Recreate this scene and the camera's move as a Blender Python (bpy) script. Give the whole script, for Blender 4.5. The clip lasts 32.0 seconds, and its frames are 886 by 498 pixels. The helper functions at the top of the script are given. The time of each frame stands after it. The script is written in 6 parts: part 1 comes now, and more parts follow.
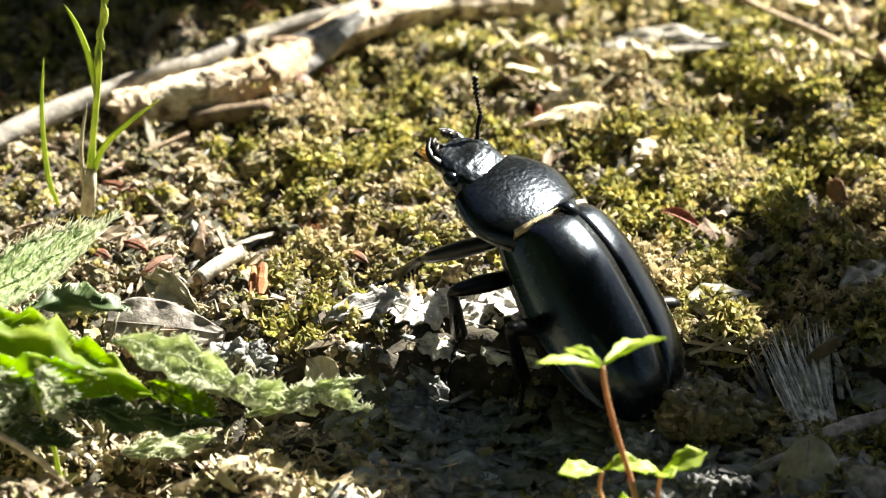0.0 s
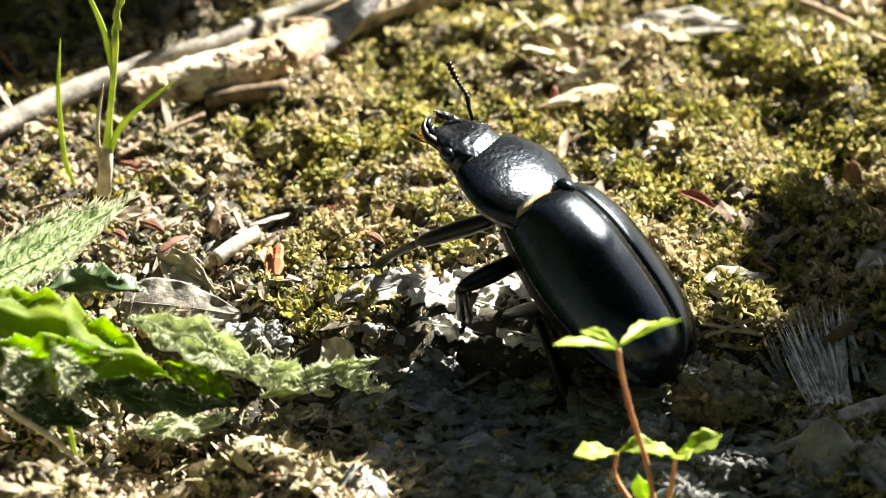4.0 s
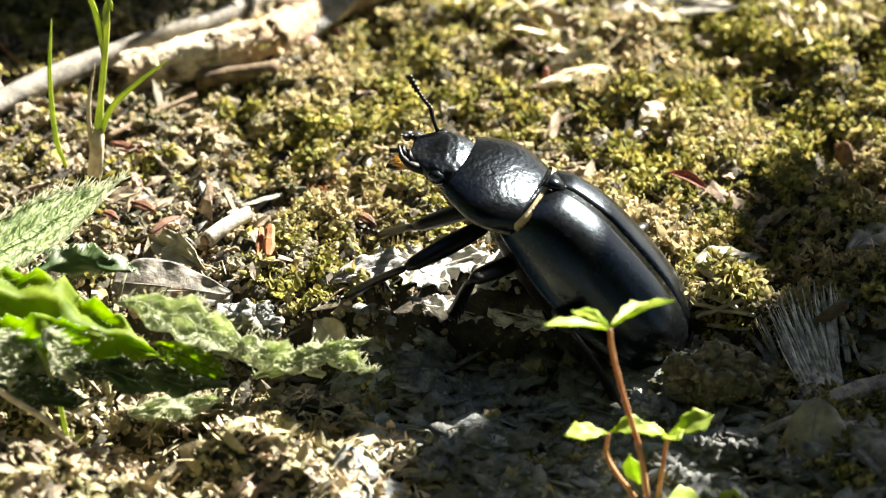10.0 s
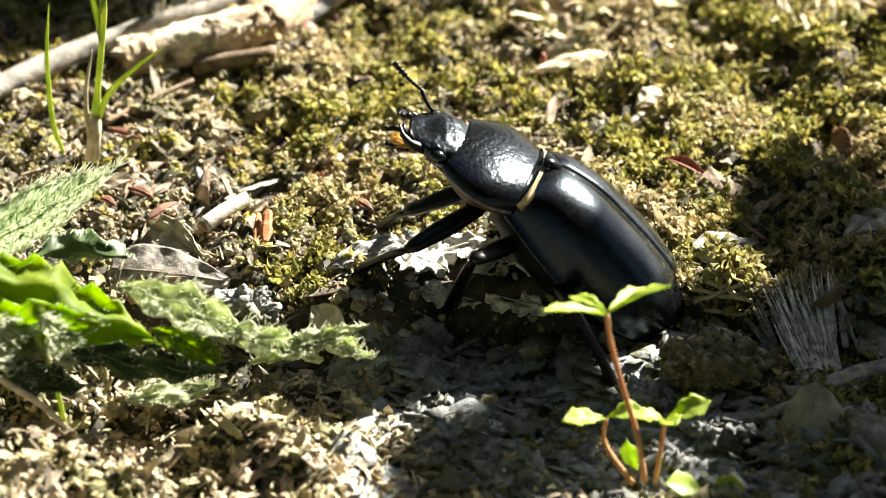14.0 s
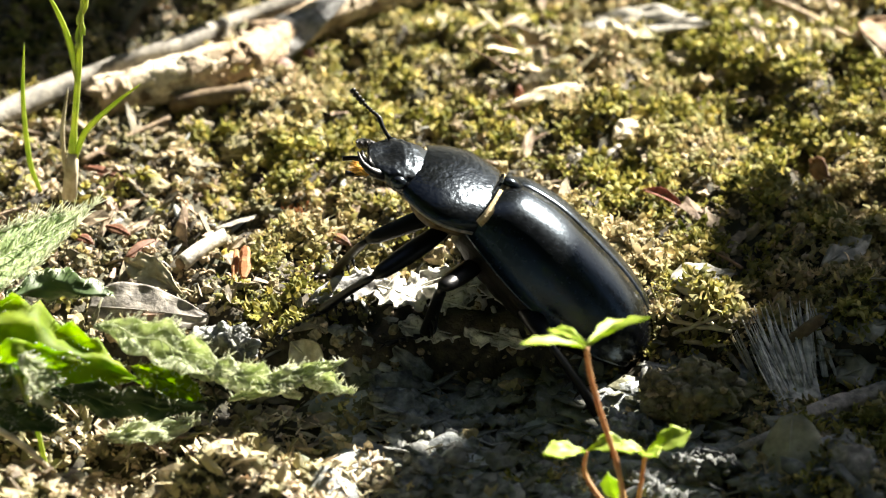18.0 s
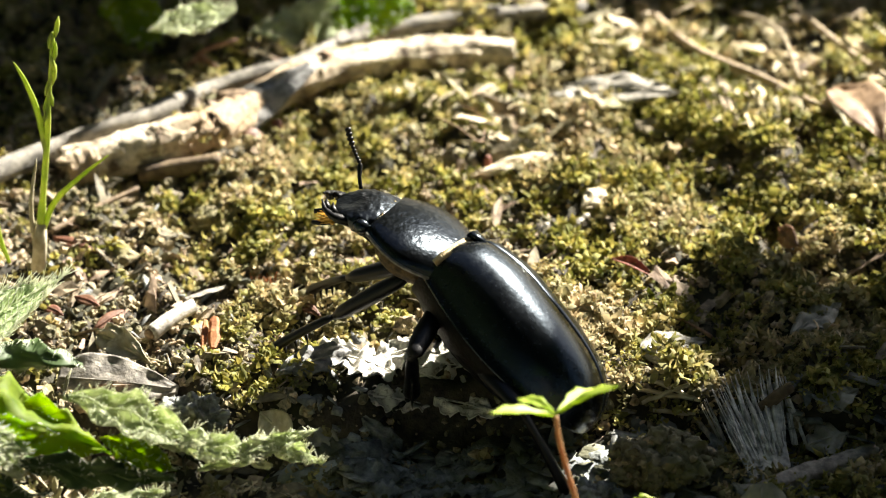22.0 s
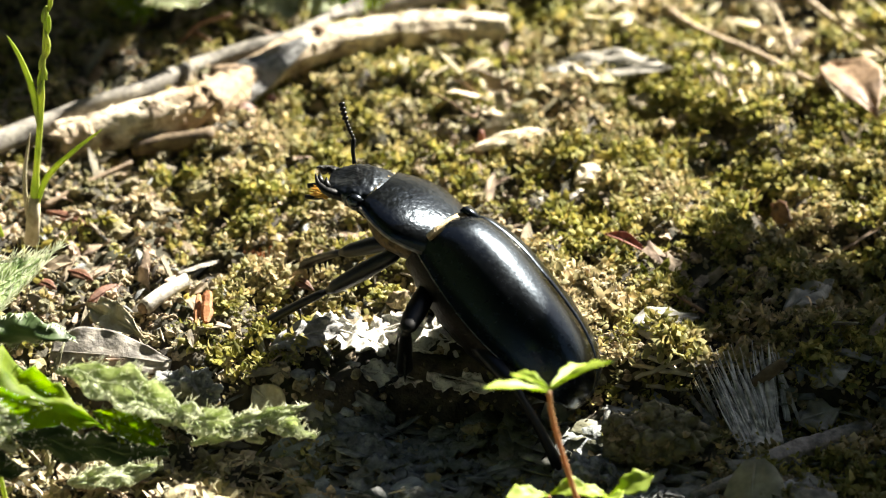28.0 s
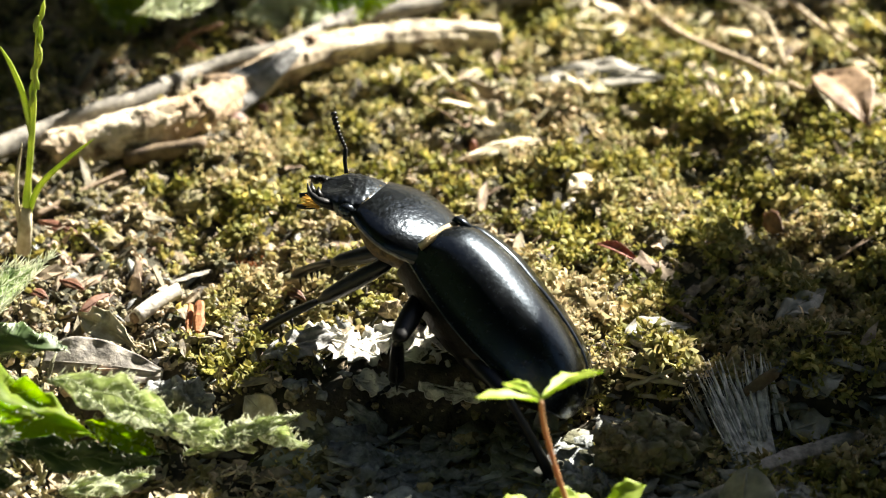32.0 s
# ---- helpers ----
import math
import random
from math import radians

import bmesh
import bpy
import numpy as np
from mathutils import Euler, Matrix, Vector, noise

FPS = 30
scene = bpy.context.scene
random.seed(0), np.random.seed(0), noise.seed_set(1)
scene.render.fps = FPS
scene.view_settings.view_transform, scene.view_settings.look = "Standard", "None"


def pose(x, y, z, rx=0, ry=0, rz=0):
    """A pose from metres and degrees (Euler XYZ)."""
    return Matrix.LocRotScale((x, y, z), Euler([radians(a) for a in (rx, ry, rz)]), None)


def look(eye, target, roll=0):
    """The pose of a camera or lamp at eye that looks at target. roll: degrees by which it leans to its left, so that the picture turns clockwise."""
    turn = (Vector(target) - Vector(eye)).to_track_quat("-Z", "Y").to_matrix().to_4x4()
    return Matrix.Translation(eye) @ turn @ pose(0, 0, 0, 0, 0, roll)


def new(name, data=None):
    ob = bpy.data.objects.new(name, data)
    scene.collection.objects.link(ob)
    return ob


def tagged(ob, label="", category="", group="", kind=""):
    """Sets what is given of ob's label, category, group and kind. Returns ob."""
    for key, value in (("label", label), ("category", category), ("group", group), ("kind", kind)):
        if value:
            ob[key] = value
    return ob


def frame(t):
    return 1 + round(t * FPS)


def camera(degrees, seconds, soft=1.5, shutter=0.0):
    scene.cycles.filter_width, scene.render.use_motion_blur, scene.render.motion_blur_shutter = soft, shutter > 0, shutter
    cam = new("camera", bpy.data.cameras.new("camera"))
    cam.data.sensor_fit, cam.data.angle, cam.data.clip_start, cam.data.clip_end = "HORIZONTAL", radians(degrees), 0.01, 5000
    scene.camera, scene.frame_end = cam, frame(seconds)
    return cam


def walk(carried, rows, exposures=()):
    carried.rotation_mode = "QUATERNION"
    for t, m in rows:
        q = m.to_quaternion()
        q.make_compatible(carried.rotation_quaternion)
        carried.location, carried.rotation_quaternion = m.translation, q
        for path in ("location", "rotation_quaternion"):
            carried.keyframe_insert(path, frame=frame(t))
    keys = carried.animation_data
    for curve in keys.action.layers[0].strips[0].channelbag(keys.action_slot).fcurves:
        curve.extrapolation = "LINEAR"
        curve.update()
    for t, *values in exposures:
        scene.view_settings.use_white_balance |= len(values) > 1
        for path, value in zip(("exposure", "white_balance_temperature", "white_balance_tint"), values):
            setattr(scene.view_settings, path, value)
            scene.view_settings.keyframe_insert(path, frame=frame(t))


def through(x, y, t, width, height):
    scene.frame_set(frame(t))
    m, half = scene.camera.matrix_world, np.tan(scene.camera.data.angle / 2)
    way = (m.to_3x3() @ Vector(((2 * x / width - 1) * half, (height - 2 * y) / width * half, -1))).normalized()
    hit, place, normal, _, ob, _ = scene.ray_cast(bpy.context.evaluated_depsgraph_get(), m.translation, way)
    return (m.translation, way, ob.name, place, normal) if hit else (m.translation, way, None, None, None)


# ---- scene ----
MM = 0.001


# ---- camera and its path ----
EYE = Vector((0.0, -0.536936, 0.31))
BASE = look(EYE, (0, 0, 0))


def aim(pan, tilt, roll):
    """The camera turned on its spot, degrees from its base pose."""
    turn = Euler((0, radians(pan), 0)).to_matrix() @ Euler((radians(tilt), 0, 0)).to_matrix() @ Euler((0, 0, radians(roll))).to_matrix()
    return BASE @ turn.to_4x4()


cam = camera(8.1, 32.0, soft=1.1)
cam.data.dof.use_dof = True
cam.data.dof.focus_distance = 0.610
cam.data.dof.aperture_fstop = 36.0
PATH = [
    (0.0, 0.0668, 0.2787, -0.2617),
    (0.5, 0.1127, 0.2687, -0.2553),
    (1.0, 0.1594, 0.2993, -0.2324),
    (1.5, 0.2406, 0.2961, -0.2311),
    (2.0, 0.3241, 0.2584, -0.2091),
    (2.5, 0.3462, 0.2326, -0.2064),
    (3.0, 0.3545, 0.1992, -0.2371),
    (3.5, 0.2667, 0.1212, -0.1496),
    (5.5, 0.2524, 0.0940, 0.1205),
    (6.0, 0.2941, 0.0523, 0.1836),
    (6.5, 0.2366, 0.0123, 0.0877),
    (7.0, 0.1947, -0.0177, 0.0174),
    (7.5, 0.1633, 0.0132, 0.1095),
    (8.0, 0.0581, 0.0142, 0.2361),
    (8.5, -0.0252, 0.0036, 0.0816),
    (9.0, -0.0001, 0.0001, 0.0003),
    (9.5, 0.1200, -0.0250, 0.0276),
    (10.0, 0.1352, -0.0701, -0.0956),
    (10.5, 0.2398, -0.0266, -0.1298),
    (11.0, 0.2606, -0.1166, -0.2292),
    (11.5, 0.2712, -0.2191, -0.1238),
    (12.0, 0.2196, -0.2907, -0.0602),
    (12.5, 0.2499, -0.2988, -0.1345),
    (13.0, 0.2336, -0.1890, -0.0894),
    (13.5, 0.1828, -0.2032, -0.0850),
    (15.5, -0.1392, -0.1341, -0.5014),
    (16.0, -0.1770, 0.0382, -0.5805),
    (16.5, -0.1470, 0.0945, -0.5395),
    (17.0, -0.1126, 0.1224, -0.5916),
    (17.5, -0.0703, 0.1669, -0.7745),
    (18.0, -0.0913, 0.1102, -0.8240),
    (18.5, 0.0131, 0.1298, -0.9140),
    (19.0, -0.1030, 0.2046, -1.2872),
    (19.5, -0.2790, 0.3283, -1.4547),
    (20.0, -0.3590, 0.3779, -1.4080),
    (20.5, -0.4525, 0.4203, -1.3048),
    (21.0, -0.6017, 0.5269, -1.2343),
    (21.5, -0.5257, 0.6691, -1.1251),
    (22.0, -0.3849, 0.7418, -1.0377),
    (22.5, -0.3159, 0.7600, -0.9377),
    (23.0, -0.2562, 0.6963, -0.9476),
    (23.5, -0.2668, 0.6184, -0.8899),
    (24.0, -0.4365, 0.6508, -0.8901),
    (24.5, -0.5064, 0.6729, -0.8880),
    (25.0, -0.3793, 0.6759, -0.8813),
    (25.5, -0.3162, 0.6205, -0.8473),
    (27.5, -0.3273, 0.5997, -0.8796),
    (28.0, -0.4425, 0.5117, -0.8938),
    (28.5, -0.4372, 0.5596, -0.8684),
    (29.0, -0.4196, 0.5292, -0.8310),
    (29.5, -0.3799, 0.5411, -0.7977),
    (30.0, -0.3319, 0.5794, -0.8877),
    (30.5, -0.2653, 0.6464, -0.8640),
    (31.0, -0.2744, 0.6796, -0.8099),
    (31.5, -0.4049, 0.6748, -0.7636),
    (32.0, -0.5175, 0.5987, -0.8907),
]
walk(cam, [(t, aim(*turn)) for t, *turn in PATH], exposures=((0.0, 2.52), (18.0, 2.52), (22.0, 2.37), (32.0, 2.37)))

# ---- light ----
SUN_HEIGHT, SUN_AZIMUTH = 36.0, 46.0      # degrees: height, and turn from +y towards +x
sun_way = Vector((math.sin(radians(SUN_AZIMUTH)) * math.cos(radians(SUN_HEIGHT)),
                  math.cos(radians(SUN_AZIMUTH)) * math.cos(radians(SUN_HEIGHT)), math.sin(radians(SUN_HEIGHT))))
world = bpy.data.worlds.new("sky")
scene.world = world
world.use_nodes = True
sky = world.node_tree.nodes.new("ShaderNodeTexSky")
sky.sky_type, sky.sun_disc = "NISHITA", False
sky.sun_elevation, sky.sun_rotation = radians(SUN_HEIGHT), radians(SUN_AZIMUTH)
background = world.node_tree.nodes["Background"]
world.node_tree.links.new(sky.outputs[0], background.inputs[0])
background.inputs[1].default_value = 0.022
sun_data = bpy.data.lights.new("sun", "SUN")
sun_data.energy, sun_data.angle, sun_data.color = 5.0, radians(0.53), (1.0, 0.94, 0.83)
sun = new("sun", sun_data)
sun.matrix_world = look(sun_way, (0, 0, 0))


# ---- materials ----
def material(name, dark, light, scale=900.0, rough=0.7, bump=0.3, bump_scale=None, metal=0.0, spread=0.0, through=0.0,
             coat=0.0, sheen=0.0, third=None, detail=6.0, bump_detail=5.0, low=0.35, high=0.65, spec=0.5, bump_size=0.0003, swing=0.12, tint=None):
    """A mottled surface: two scales of noise between two colours (a third in larger stains), fine relief, variation by object and by piece."""
    m = bpy.data.materials.new(name)
    m.use_nodes = True
    nodes, links = m.node_tree.nodes, m.node_tree.links
    p = nodes["Principled BSDF"]
    where = nodes.new("ShaderNodeTexCoord")

    def noisy(s, d=detail, r=0.6):
        n = nodes.new("ShaderNodeTexNoise")
        n.inputs["Scale"].default_value, n.inputs["Detail"].default_value, n.inputs["Roughness"].default_value = s, d, r
        links.new(where.outputs["Object"], n.inputs["Vector"])
        return n.outputs["Fac"]

    def ramp(fac, a, b, lo, hi):
        r = nodes.new("ShaderNodeValToRGB")
        r.color_ramp.elements[0].color, r.color_ramp.elements[1].color = (*a, 1), (*b, 1)
        r.color_ramp.elements[0].position, r.color_ramp.elements[1].position = lo, hi
        links.new(fac, r.inputs[0])
        return r.outputs[0]

    fine = noisy(scale)
    colour = ramp(fine, dark, light, low, high)
    if third:
        mix = nodes.new("ShaderNodeMix")
        mix.data_type = "RGBA"
        links.new(ramp(noisy(scale * 0.16, 3.0), (0, 0, 0), (1, 1, 1), 0.46, 0.62), mix.inputs["Factor"])
        links.new(colour, mix.inputs["A"])
        mix.inputs["B"].default_value = (*third, 1)
        colour = mix.outputs["Result"]
    if spread:
        info, geo = nodes.new("ShaderNodeObjectInfo"), nodes.new("ShaderNodeNewGeometry")
        add = nodes.new("ShaderNodeMath")
        add.operation = "ADD"
        links.new(info.outputs["Random"], add.inputs[0])
        links.new(geo.outputs["Random Per Island"], add.inputs[1])
        frac = nodes.new("ShaderNodeMath")
        frac.operation = "FRACT"
        links.new(add.outputs[0], frac.inputs[0])
        span = nodes.new("ShaderNodeMapRange")
        span.inputs["To Min"].default_value, span.inputs["To Max"].default_value = 1 - spread, 1 + spread
        links.new(frac.outputs[0], span.inputs["Value"])
        hue = nodes.new("ShaderNodeHueSaturation")
        links.new(span.outputs[0], hue.inputs["Value"])
        shift = nodes.new("ShaderNodeMapRange")
        shift.inputs["To Min"].default_value, shift.inputs["To Max"].default_value = 0.5 + spread * 0.05, 0.5 - spread * 0.05
        links.new(frac.outputs[0], shift.inputs["Value"])
        links.new(shift.outputs[0], hue.inputs["Hue"])
        links.new(colour, hue.inputs["Color"])
        colour = hue.outputs[0]
    links.new(colour, p.inputs["Base Color"])
    p.inputs["Metallic"].default_value = metal
    p.inputs["Coat Weight"].default_value = coat
    p.inputs["Coat Roughness"].default_value = 0.12
    p.inputs["Sheen Weight"].default_value = sheen
    p.inputs["Specular IOR Level"].default_value = spec
    if tint:
        p.inputs["Specular Tint"].default_value = (*tint, 1)
    rr = nodes.new("ShaderNodeMapRange")
    rr.inputs["To Min"].default_value, rr.inputs["To Max"].default_value = max(0.03, rough - swing), min(1, rough + swing)
    links.new(fine, rr.inputs["Value"])
    links.new(rr.outputs[0], p.inputs["Roughness"])
    if bump:
        b = nodes.new("ShaderNodeBump")
        b.inputs["Strength"].default_value, b.inputs["Distance"].default_value = bump, bump_size
        links.new(noisy(bump_scale or scale * 2.2, bump_detail), b.inputs["Height"])
        links.new(b.outputs[0], p.inputs["Normal"])
    if through:
        t, mixer, out = nodes.new("ShaderNodeBsdfTranslucent"), nodes.new("ShaderNodeMixShader"), nodes["Material Output"]
        bright = nodes.new("ShaderNodeHueSaturation")
        bright.inputs["Value"].default_value, bright.inputs["Saturation"].default_value = 1.6, 1.15
        links.new(colour, bright.inputs["Color"])
        links.new(bright.outputs[0], t.inputs["Color"])
        mixer.inputs[0].default_value = through
        links.new(p.outputs[0], mixer.inputs[1])
        links.new(t.outputs[0], mixer.inputs[2])
        links.new(mixer.outputs[0], out.inputs["Surface"])
    return m


soil_mat = material("mossy_soil", (0.014, 0.011, 0.007), (0.075, 0.06, 0.038), 700, 0.9, 0.9, third=(0.03, 0.03, 0.010))
moss_mat = material("moss_leaves", (0.06, 0.066, 0.012), (0.46, 0.425, 0.15), 500, 0.85, 0.0, spread=0.5, through=0.22, third=(0.38, 0.325, 0.20), spec=0.2)
crumb_mat = material("soil_crumbs", (0.12, 0.092, 0.052), (0.48, 0.40, 0.26), 900, 0.85, 0.9, spread=0.5, third=(0.19, 0.17, 0.07))
mud_mat = material("grey_dried_mud", (0.085, 0.09, 0.088), (0.33, 0.34, 0.325), 800, 0.75, 0.9, spread=0.25, third=(0.11, 0.11, 0.06))
slab_mat = material("blue_grey_dry_mud_crust", (0.15, 0.165, 0.17), (0.50, 0.53, 0.53), 450, 0.8, 1.0, third=(0.13, 0.14, 0.07), bump_size=0.0006)
bark_mat = material("pale_dry_bark", (0.07, 0.045, 0.025), (0.60, 0.52, 0.38), 420, 0.85, 1.0, third=(0.36, 0.26, 0.16), low=0.36, high=0.52, bump_size=0.0006)
grey_wood_mat = material("weathered_grey_wood", (0.11, 0.10, 0.085), (0.34, 0.31, 0.26), 900, 0.8, 0.5, spread=0.25)
brown_mat = material("brown_dead_twig", (0.10, 0.06, 0.035), (0.28, 0.19, 0.11), 900, 0.8, 0.5, spread=0.3)
straw_mat = material("pale_straw", (0.36, 0.30, 0.18), (0.62, 0.56, 0.40), 800, 0.7, 0.3, spread=0.25)
white_mat = material("bleached_chip", (0.22, 0.20, 0.165), (0.58, 0.54, 0.46), 900, 0.6, 0.5)
orange_mat = material("orange_wood_chip", (0.28, 0.10, 0.03), (0.55, 0.26, 0.10), 900, 0.7, 0.4, through=0.25)
red_mat = material("reddish_dead_leaf", (0.13, 0.05, 0.028), (0.30, 0.135, 0.08), 700, 0.6, 0.3, spread=0.3, through=0.2)
grey_leaf_mat = material("grey_dead_leaf", (0.18, 0.17, 0.14), (0.40, 0.375, 0.31), 500, 0.6, 0.6, spread=0.15)
green_mat = material("fresh_green_leaf", (0.15, 0.24, 0.006), (0.32, 0.40, 0.02), 300, 0.62, 0.3, through=0.7)
lime_mat = material("young_lime_leaf", (0.28, 0.38, 0.04), (0.46, 0.54, 0.10), 400, 0.5, 0.2, through=0.45)
hairy_mat = material("hairy_pale_green_leaf", (0.27, 0.32, 0.15), (0.60, 0.64, 0.43), 900, 0.6, 0.8, through=0.42, sheen=0.3)
hair_mat = material("white_leaf_hair", (0.55, 0.58, 0.45), (0.75, 0.76, 0.62), 500, 0.5, 0.0, through=0.3)
stem_mat = material("pinkish_stem", (0.36, 0.16, 0.07), (0.52, 0.34, 0.15), 300, 0.5, 0.2, through=0.2)
grass_mat = material("grass_green", (0.26, 0.34, 0.05), (0.46, 0.50, 0.13), 300, 0.5, 0.2, through=0.35)
# the shells' blue specular tint paints in the sky's reflection; the shell is black
shell_mat = material("black_glossy_shell", (0.0005, 0.0005, 0.0007), (0.0016, 0.0016, 0.0018), 1800, 0.25, 0.15, 2600, bump_size=0.00012, spec=0.65, swing=0.10, bump_detail=1.5, tint=(0.64, 0.82, 1.0))
rough_shell_mat = material("black_pitted_shell", (0.0006, 0.0006, 0.0008), (0.003, 0.003, 0.003), 1800, 0.30, 0.3, 1500, bump_detail=1.5, bump_size=0.00035, spec=0.5, swing=0.05, tint=(0.64, 0.82, 1.0))
plate_mat = material("black_dotted_shell", (0.0005, 0.0005, 0.0007), (0.002, 0.002, 0.002), 1800, 0.20, 0.25, 3000, bump_size=0.00014, spec=0.5, swing=0.08, bump_detail=1.0, tint=(0.64, 0.82, 1.0))
leg_mat = material("black_leg_shell", (0.0006, 0.0006, 0.0006), (0.002, 0.0017, 0.0014), 1200, 0.38, 0.25, 3000, bump_size=0.0001, spec=0.32, swing=0.06)
fringe_mat = material("golden_hair_fringe", (0.40, 0.29, 0.12), (0.70, 0.58, 0.36), 900, 0.5, 0.0)
chest_mat = material("golden_brown_chest_hair", (0.03, 0.018, 0.007), (0.15, 0.10, 0.045), 1500, 0.6, 0.8, spec=0.2)
margin_mat = material("pale_plate_margin", (0.10, 0.09, 0.075), (0.30, 0.27, 0.23), 1500, 0.4, 0.2)
belly_mat = material("brown_hairy_underside", (0.001, 0.0008, 0.0006), (0.006, 0.004, 0.002), 1200, 0.5, 0.5, spec=0.15)
amber_mat = material("amber_mouth_hair", (0.60, 0.30, 0.03), (0.85, 0.52, 0.10), 900, 0.5, 0.0)
speckled_mat = material("bleached_speckled_leaf", (0.24, 0.22, 0.18), (0.66, 0.63, 0.56), 1500, 0.7, 0.6, low=0.33, high=0.45, spread=0.15)
pale_wood_mat = material("frayed_pale_wood", (0.26, 0.25, 0.225), (0.74, 0.71, 0.64), 900, 0.8, 0.6, spread=0.3)
rust_mat = material("dull_rusty_stalk", (0.12, 0.06, 0.03), (0.26, 0.15, 0.08), 900, 0.8, 0.4)
olive_leaf_mat = material("dry_olive_leaf", (0.15, 0.145, 0.085), (0.34, 0.32, 0.21), 500, 0.6, 0.5, spread=0.1)
tan_twig_mat = material("tan_dry_twig", (0.20, 0.15, 0.085), (0.46, 0.38, 0.25), 900, 0.8, 0.5, spread=0.2)
tan_leaf_mat = material("light_tan_leaf", (0.13, 0.075, 0.04), (0.33, 0.22, 0.125), 500, 0.6, 0.5)
bush_mat = material("bush_leaves", (0.02, 0.04, 0.008), (0.055, 0.09, 0.02), 40, 0.6, 0.0, spread=0.4, through=0.06)
# weed leaves; its dark green also paints shade onto the lower nettle leaves
weed_and_shaded_leaf_mat = material("weed_and_shaded_nettle_leaf", (0.03, 0.06, 0.012), (0.07, 0.12, 0.025), 200, 0.5, 0.2, through=0.06)
litter_mat = material("pale_dry_litter", (0.24, 0.19, 0.11), (0.62, 0.54, 0.37), 900, 0.85, 0.5, spread=0.45, third=(0.30, 0.27, 0.12))
scrap_mat = material("crumbling_leaf_scraps", (0.08, 0.058, 0.035), (0.36, 0.29, 0.19), 700, 0.75, 0.4, spread=0.55)
# blue-grey that paints in the shade on the stick's slab and one leaf
shaded_grey_mat = material("grey_with_painted_shade", (0.09, 0.09, 0.088), (0.36, 0.355, 0.34), 700, 0.85, 0.8)
nettle_mat = material("soft_green_nettle_leaf", (0.15, 0.23, 0.07), (0.36, 0.45, 0.18), 900, 0.6, 0.8, through=0.35)


# ---- building tools ----
def part(name, bm, mat, parent=None, label="", smooth=True):
    """Links a bmesh as one mesh object under a thing or a part."""
    me = bpy.data.meshes.new(name)
    bmesh.ops.recalc_face_normals(bm, faces=bm.faces[:])
    bm.to_mesh(me)
    bm.free()
    me.materials.append(mat)
    if smooth:
        me.polygons.foreach_set("use_smooth", [True] * len(me.polygons))
    ob = new(name, me)
    ob.parent = parent
    if label:
        ob["label"] = label
    return ob


def sheet(name, verts, faces, mat, parent=None, smooth=True):
    """Links plain lists of corners and faces as one mesh object."""
    me = bpy.data.meshes.new(name)
    me.from_pydata([tuple(v) for v in verts], [], faces)
    me.materials.append(mat)
    if smooth:
        me.polygons.foreach_set("use_smooth", [True] * len(me.polygons))
    me.update()
    ob = new(name, me)
    ob.parent = parent
    return ob


def empty(name, m=None):
    ob = new(name)
    ob.empty_display_size = 0.005
    if m is not None:
        ob.matrix_basis = m
    return ob


def rings(bm, loops, closed=True, cap=True):
    """Skins rings of equal length into a surface."""
    made = [[bm.verts.new(v) for v in loop] for loop in loops]
    n = len(made[0])
    for a, b in zip(made, made[1:]):
        for i in range(n if closed else n - 1):
            j = (i + 1) % n
            bm.faces.new((a[i], a[j], b[j], b[i]))
    if cap and closed:
        bm.faces.new(made[0][::-1])
        bm.faces.new(made[-1])
    return made


def tube(bm, pts, radii, n=8, rough=0.0, flat=1.0, seed=0.0, up=(0, 0, 1)):
    """A swept tube through pts with the radii given; rough: uneven skin; flat: height over width."""
    pts = [Vector(p) for p in pts]
    loops = []
    for i, p in enumerate(pts):
        way = (pts[min(i + 1, len(pts) - 1)] - pts[max(i - 1, 0)]).normalized()
        side = way.cross(Vector(up))
        if side.length < 1e-4:
            side = way.cross(Vector((0, 1, 0)))
        side.normalize()
        over = side.cross(way)
        r = radii[i] if isinstance(radii, (list, tuple)) else radii
        loop = []
        for k in range(n):
            a = 2 * math.pi * k / n
            q = r
            if rough:
                q *= 1 + rough * noise.noise((p * 900 + Vector((math.cos(a) * 1.6, math.sin(a) * 1.6, seed))))
            loop.append(p + side * math.cos(a) * q + over * math.sin(a) * q * flat)
        loops.append(loop)
    rings(bm, loops)


def curve_points(pts, steps=8):
    """A smooth curve through the points."""
    pts = [Vector(p) for p in pts]
    ext = [pts[0] * 2 - pts[1]] + pts + [pts[-1] * 2 - pts[-2]]
    out = []
    for i in range(1, len(ext) - 2):
        a, b, c, d = ext[i - 1:i + 3]
        for s in range(steps):
            t = s / steps
            out.append(0.5 * ((2 * b) + (c - a) * t + (2 * a - 5 * b + 4 * c - d) * t * t + (3 * b - a - 3 * c + d) * t ** 3))
    out.append(pts[-1])
    return out


def smooth_step(a):
    a = min(1.0, max(0.0, a))
    return a * a * (3 - 2 * a)


